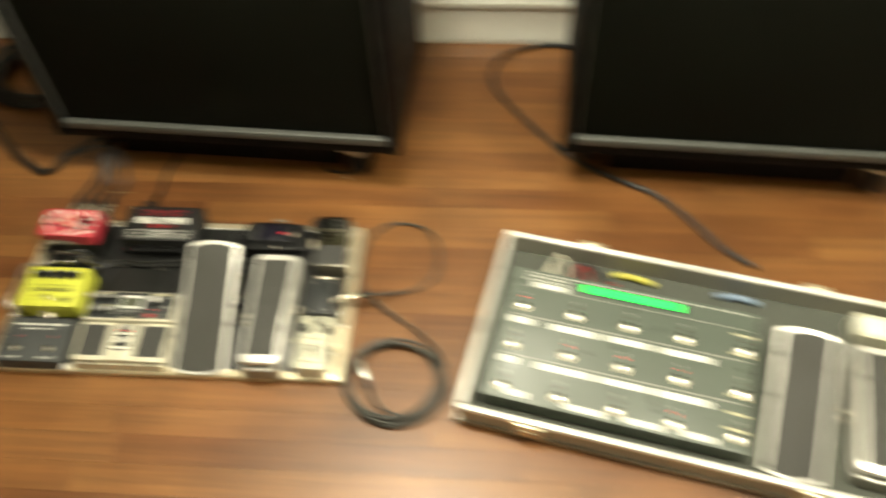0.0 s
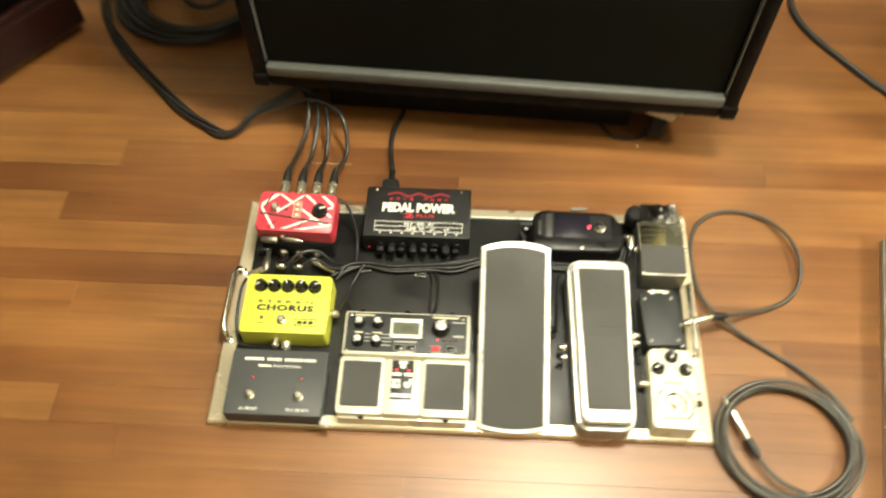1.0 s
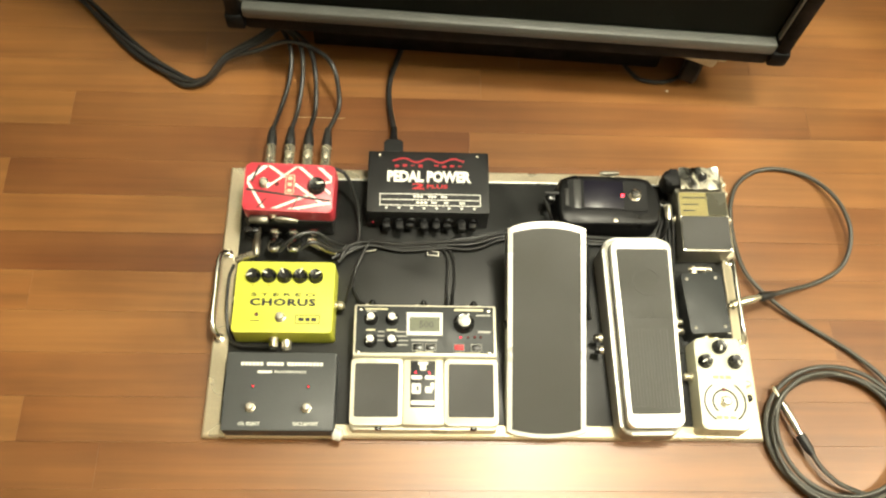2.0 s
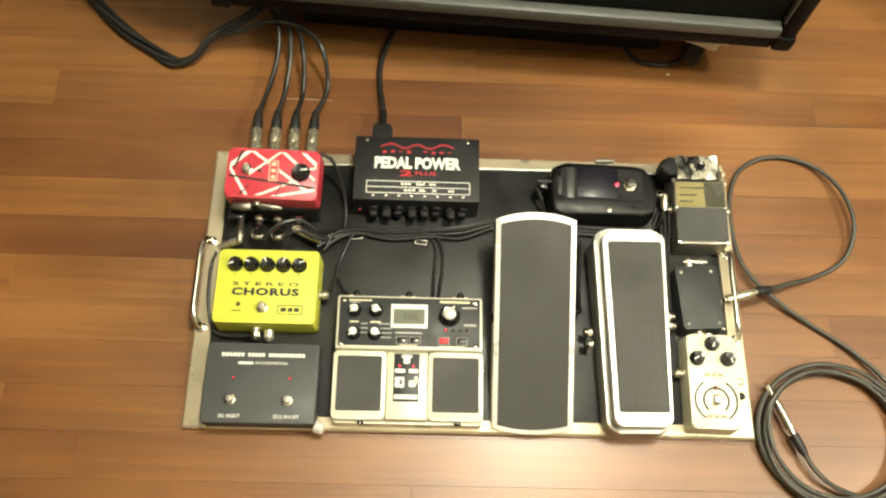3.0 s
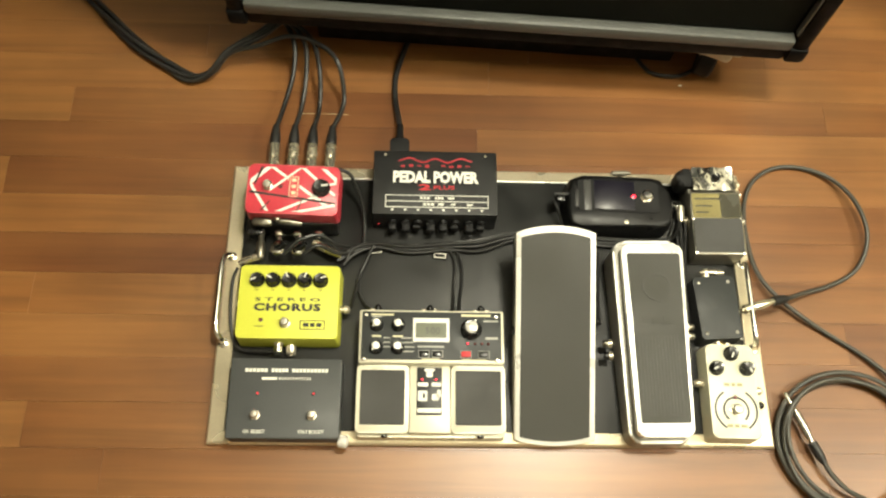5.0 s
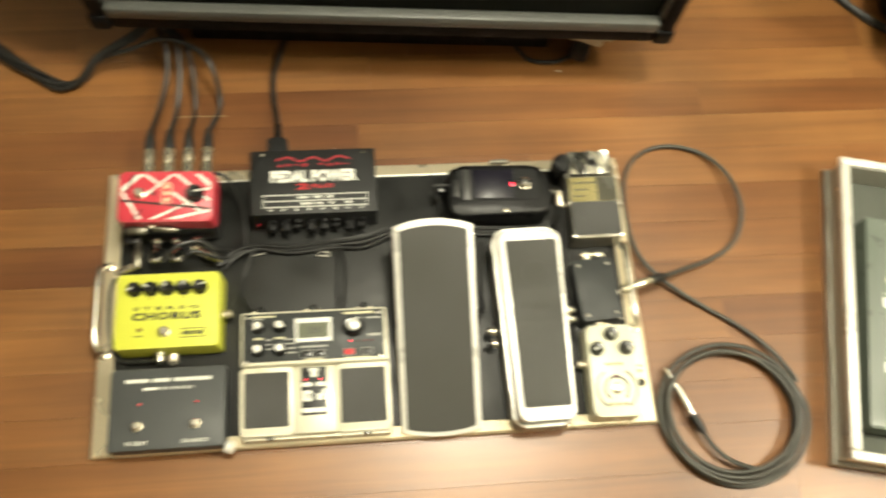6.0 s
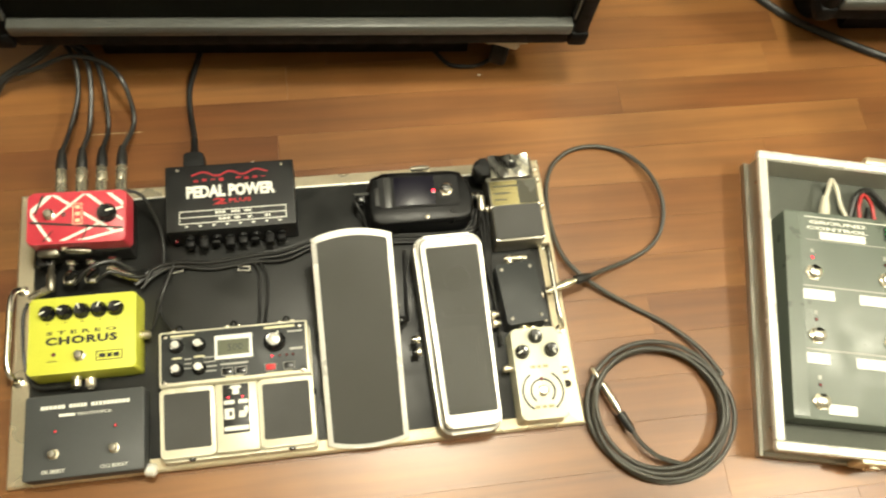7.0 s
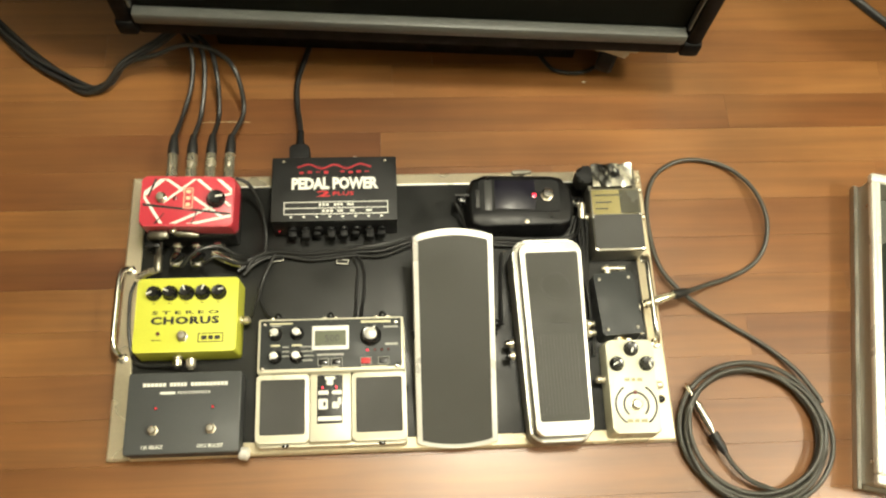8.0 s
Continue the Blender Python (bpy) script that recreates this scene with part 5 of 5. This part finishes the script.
cord("thin_cable", [(-0.46, -0.150, 0.004), (-0.34, -0.158, 0.004), (-0.275, -0.165, 0.004), (-0.225, -0.171, 0.004), (-0.18, -0.182, 0.004), (-0.14, -0.215, 0.004), (-0.13, -0.30, 0.004)], 0.0032, "thin dark cable lying on the bare floor", low=0.0033)

# ---- the flight case with its foot controller ----
CASE = pose(0.929, -0.066, 0, 0, 0, -12.0)


def case_pose(x, y, z, rx=0, ry=0, rz=0):
    return CASE @ pose(x, y, z, rx, ry, rz)


def flight_case():
    W, D, H, t = 0.90, 0.424, 0.058, 0.010
    c = thing("flight_case", CASE, "open flight case base with aluminium edges holding a foot controller", "flight case")
    part("base_panel", box(B(), 0.006, W - 0.006, 0.006, D - 0.006, 0.003, 0.010), FOAM, c, "dark lining of the case floor")
    for x0, x1, y0, y1 in ((0.004, 0.004 + t, 0.0045, D - 0.0045), (W - 0.004 - t, W - 0.004, 0.0045, D - 0.0045), (0.0142, W - 0.0142, 0.004, 0.004 + t), (0.0142, W - 0.0142, D - 0.004 - t, D - 0.004)):
        part("side_panel", box(B(), x0, x1, y0, y1, 0.004, H - 0.004, 0.001, 1), CASE_PANEL, c, "grey laminated side panel")
    for (x0, x1, y0, y1) in ((0.0, 0.013, 0.013, D - 0.013), (W - 0.013, W, 0.013, D - 0.013), (0.0, W, 0.0, 0.013), (0.0, W, D - 0.013, D)):
        bm = box(B(), x0, x1, y0, y1, H - 0.012, H, 0.003, 3)
        part("rim", bm, RIM, c, "bright aluminium rim")
        wide = x1 - x0 > y1 - y0
        g = box(B(), x0 + (0.02 if wide else 0.0050), x1 - (0.02 if wide else 0.0050), y0 + (0.0050 if wide else 0.0), y1 - (0.0050 if wide else 0.0), H - 0.001, H + 0.0014, 0.0012)
        part("rim_bead", g, RIM, c)
    for x0, x1, y0, y1 in ((-0.0015, 0.005, -0.0015, D + 0.0015), (W - 0.005, W + 0.0015, -0.0015, D + 0.0015), (0.006, W - 0.006, -0.0015, 0.005), (0.006, W - 0.006, D - 0.005, D + 0.0015)):
        part("bottom_edge", box(B(), x0, x1, y0, y1, 0.0, 0.012, 0.001, 1), ALU_DARK, c)
    for y in (0.03, 0.38):
        part("rivet", rod(B(), (0.0045, y, 0.040), (0.0005, y, 0.040), [(0.003, 0), (0.003, 0.5), (0, 1)], 10), CHROME, c)
    for x in (0.180, 0.62):
        part("latch_plate", box(B(), x - 0.020, x + 0.020, D - 0.003, D + 0.009, 0.030, H + 0.002, 0.003), ALU, c, "metal latch plate")
    for x in (0.135, 0.62):
        l = part("latch", box(B(), x - 0.022, x + 0.022, -0.006, 0.003, 0.016, H - 0.004, 0.003), ALU, c, "metal butterfly latch")
        part("latch_hook", box(B(), x - 0.007, x + 0.007, -0.010, -0.0055, 0.024, 0.044, 0.002), NICKEL, l)


flight_case()


def foot_controller():
    w, d = 0.482, 0.290
    g = thing("foot_controller", case_pose(0.032 + w / 2, 0.046 + d / 2, 0.0103), "grey foot controller with rows of chrome buttons and taped labels", "foot controller")
    sl = math.degrees(math.atan2(0.012, d))
    bm = prism(B(), rrect(0, 0, w, d, 0.004, 3), 0.0005, 0.040, 0.002, 2, zf=lambda x, y: 0.012 * (y / d))
    part("housing", bm, GC_PAINT, g, "grey painted steel housing")
    mt = pose(0, 0, 0.0400, sl)
    f = lambda u, v: (u - 0.032 - w / 2, v - 0.046 - d / 2)  # noqa: E731

    def plate(name, u0, u1, v0, v1, z0, z1, material, lab="", parent=g):
        (x0, y0), (x1, y1) = f(u0, v0), f(u1, v1)
        return part(name, box(B(), x0, x1, y0, y1, z0, z1, m=mt), material, parent, lab)

    part("left_cheek", box(B(), -w / 2 - 0.0005, -w / 2 + 0.022, -d / 2 + 0.003, d / 2 - 0.003, -0.001, 0.0012, 0.0005, 1, m=mt), GC_PAINT, g, "side cheek")
    cols = (0.070, 0.174, 0.278, 0.382, 0.492)
    rows = (0.246, 0.158, 0.070)
    for j, v in enumerate(rows):
        for i, u in enumerate(cols):
            x, y = f(u, v)
            stomp(g, x, y, 0.0, mt, 0.0098)
            plate("number_mark", u - 0.0022, u + 0.0022, v + 0.029, v + 0.0345, 0.0001, 0.0005, INK_GREY)
            lit = (i, j) in ((0, 0), (1, 1), (2, 1), (3, 1), (3, 2))
            led(g, x, y + 0.022, 0.0001, lit, 0.0017, mt)
    tapes = [[(0.082, 0.148, 0.296, 0.307), (0.040, 0.098, 0.208, 0.222), (0.133, 0.222, 0.207, 0.221), (0.243, 0.322, 0.208, 0.221), (0.344, 0.436, 0.207, 0.220)],
             [(0.036, 0.086, 0.120, 0.134), (0.122, 0.226, 0.119, 0.133), (0.240, 0.332, 0.119, 0.132), (0.344, 0.440, 0.118, 0.132)],
             [(0.080, 0.118, 0.055, 0.068), (0.188, 0.260, 0.052, 0.064), (0.296, 0.364, 0.052, 0.064), (0.396, 0.455, 0.052, 0.064)]]
    for row in tapes:
        for u0, u1, v0, v1 in row:
            plate("label_tape", u0, u1, v0, v1, 0.0001, 0.0006, TAPE, "white label tape")
    for v in (0.226, 0.138):
        plate("printed_line", 0.055, 0.500, v, v + 0.0022, 0.0001, 0.0003, INK_GREY)
    for v in (0.278, 0.236, 0.148, 0.115, 0.084):
        plate("printed_bar", 0.474, 0.505, v, v + 0.005, 0.0001, 0.0004, INK_CREAM)
    plate("printed_line", 0.062, 0.500, 0.3275, 0.3288, 0.0001, 0.0004, INK_WHITE)
    plate("printed_line", 0.062, 0.500, 0.2935, 0.2948, 0.0001, 0.0003, INK_GREY)
    for wd, u0, u1, v in (("GROUND", 0.068, 0.150, 0.3208), ("CONTROL", 0.064, 0.152, 0.3120)):
        x, y = f((u0 + u1) / 2, v)
        part("lettering", lettering(wd, u1 - u0, 0.0050, mt @ pose(x, y, 0.0002), bold=0.03), INK_WHITE, g, "white printed word")
    disp = plate("display", 0.176, 0.374, 0.304, 0.324, -0.0005, 0.0012, GLASS_DARK, "long green lit display")
    for k in range(18):
        u = 0.180 + k * 0.0105
        plate("display_cell", u, u + 0.0098, 0.3055, 0.3225, 0.0012, 0.0016, LED_GREEN, "glowing green character cell", disp)
    return g


foot_controller()

volume_pedal(case_pose(0.592, 0.036, 0.0103), "grey aluminium expression pedal beside the foot controller in the case")
wah_pedal(case_pose(0.725, 0.050, 0.0103), "second wah pedal standing in the flight case")


def cased_cable(name, pts, r, material, label, plug=None):
    c = thing(name, CASE, label, "cable", "leads in the flight case")
    part("cord", tube(B(), pts, r, 8, 8), material, c)
    if plug:
        a, b, pr = plug
        part("plug", rod(B(), a, b, [(pr, 0), (pr * 1.05, 0.3), (pr * 0.95, 0.6), (pr * 0.6, 1), (0, 1)], 14), material, c)


cased_cable("white_lead", [(0.108, 0.368, 0.034), (0.114, 0.390, 0.036), (0.120, 0.402, 0.034), (0.131, 0.392, 0.026), (0.139, 0.366, 0.020), (0.152, 0.345, 0.018), (0.160, 0.339, 0.016)], 0.0032, CABLE_WHITE,
            "ivory lead plugged in behind the foot controller", ((0.104, 0.337, 0.030), (0.108, 0.374, 0.034), 0.0075))
cased_cable("red_lead", [(0.160, 0.338, 0.028), (0.158, 0.366, 0.034), (0.168, 0.385, 0.032), (0.182, 0.372, 0.026), (0.190, 0.348, 0.020), (0.215, 0.352, 0.016), (0.240, 0.372, 0.014)], 0.0026, CABLE_RED, "red lead behind the foot controller")
cased_cable("yellow_lead", [(0.232, 0.386, 0.017), (0.250, 0.391, 0.019), (0.272, 0.391, 0.020), (0.296, 0.388, 0.019), (0.312, 0.384, 0.017)], 0.0060, CABLE_YELLOW, "thick yellow lead behind the foot controller")
cased_cable("blue_lead", [(0.440, 0.386, 0.017), (0.465, 0.392, 0.019), (0.492, 0.393, 0.019), (0.514, 0.388, 0.017)], 0.0060, CABLE_BLUE, "blue lead behind the foot controller")
cased_cable("black_lead", [(0.150, 0.350, 0.020), (0.160, 0.385, 0.030), (0.185, 0.395, 0.024), (0.210, 0.375, 0.018), (0.240, 0.355, 0.016), (0.300, 0.362, 0.016)], 0.0048, RUBBER, "black lead behind the foot controller",
            ((0.170, 0.3375, 0.030), (0.172, 0.364, 0.032), 0.0050))


def junction_in_case():
    j = thing("white_box", case_pose(0.735, 0.365, 0.0103), "small white box in the corner of the flight case", "box")
    part("housing", enclosure(B(), 0.085, 0.052, 0.040, 0.005, 0.003), CREAM, j)
    part("lid_line", box(B(), -0.036, 0.036, -0.018, 0.018, 0.0398, 0.0406, 0.0003), INK_WHITE, j)


junction_in_case()


# ---- strip floor, board by board ----
def strip_floor():
    PW, GAP, TH = 0.0572, 0.00018, 0.0125
    floor = thing("floor", pose(0, 0, 0), "varnished reddish hardwood strip floor", "floor", kind="structure")
    rnd = random.Random(21)
    y_lo, y_hi = -2.8, WALL_Y
    shapes = {}

    def shape(ln):
        if ln not in shapes:
            bm = B()
            x, y, b = ln / 2 - GAP / 2, PW / 2 - GAP / 2, 0.00012
            vs = [[bm.verts.new((sx * (x - k * b), sy * (y - k * b), z)) for sx, sy in ((-1, -1), (1, -1), (1, 1), (-1, 1))] for k, z in ((0, -TH), (0, -b), (1, 0.0))]
            for lo, hi in zip(vs, vs[1:]):
                for i in range(4):
                    bm.faces.new((lo[i], lo[(i + 1) % 4], hi[(i + 1) % 4], hi[i]))
            bm.faces.new(vs[-1])
            shapes[ln] = finish(bm, "board", WOOD, 20)
        return shapes[ln]

    far_v, far_f = [], []
    y = 1.0 - math.ceil((1.0 - y_lo) / PW) * PW + 0.0248
    while y < y_hi:
        yc = y + PW / 2
        x = -2.6
        first = rnd.uniform(0.15, 1.05)
        while x < 3.6:
            ln = min(rnd.choice((0.36, 0.48, 0.60, 0.75, 0.90, 1.10)), 3.6 - x)
            if x == -2.6:
                ln = 0.683 if abs(yc + 0.0906) < 0.01 else first
            elif abs(yc + 0.0906) < 0.01 and x < 0.2:
                ln = 0.75 if x < -0.5 else 0.283 - x
            xc = x + ln / 2
            if -0.45 < yc < WALL_Y - 0.02 and x + ln > -0.95 and x < 2.0:
                ob = new("floorboard", shape(ln))
                ob.parent = floor
                ob.location = (xc, yc, rnd.uniform(-0.00010, 0.0))
            else:
                o = len(far_v)
                hx, hy = ln / 2 - GAP / 2, PW / 2 - GAP / 2
                for z in (-TH, 0.0):
                    far_v.extend([(xc - hx, yc - hy, z), (xc + hx, yc - hy, z), (xc + hx, yc + hy, z), (xc - hx, yc + hy, z)])
                far_f.extend([tuple(o + q for q in f) for f in ((4, 5, 6, 7), (0, 1, 5, 4), (1, 2, 6, 5), (2, 3, 7, 6), (3, 0, 4, 7))])
            x += ln
        y += PW
    part("scratch", prism(B(), [(0.084, 0.4724), (0.112, 0.4728), (0.153, 0.4720), (0.153, 0.4725), (0.112, 0.4735), (0.084, 0.4729)], -0.0004, 0.00012), INK_CREAM, floor, "pale scratch in the varnish")
    for x, y in ((0.645, 0.534), (0.303, 0.413), (0.42, 0.640)):
        part("speck", prism(B(), rrect(x, y, 0.0045, 0.0024, 0.0010, 2), -0.0004, 0.0005), INK_WHITE, floor, "small white speck")
    me = bpy.data.meshes.new("far_floorboards")
    me.from_pydata(far_v, [], far_f)
    me.materials.append(WOOD)
    ob = new("far_floorboards", me)
    ob.parent = floor
    tagged(ob, kind="stuff")


strip_floor()
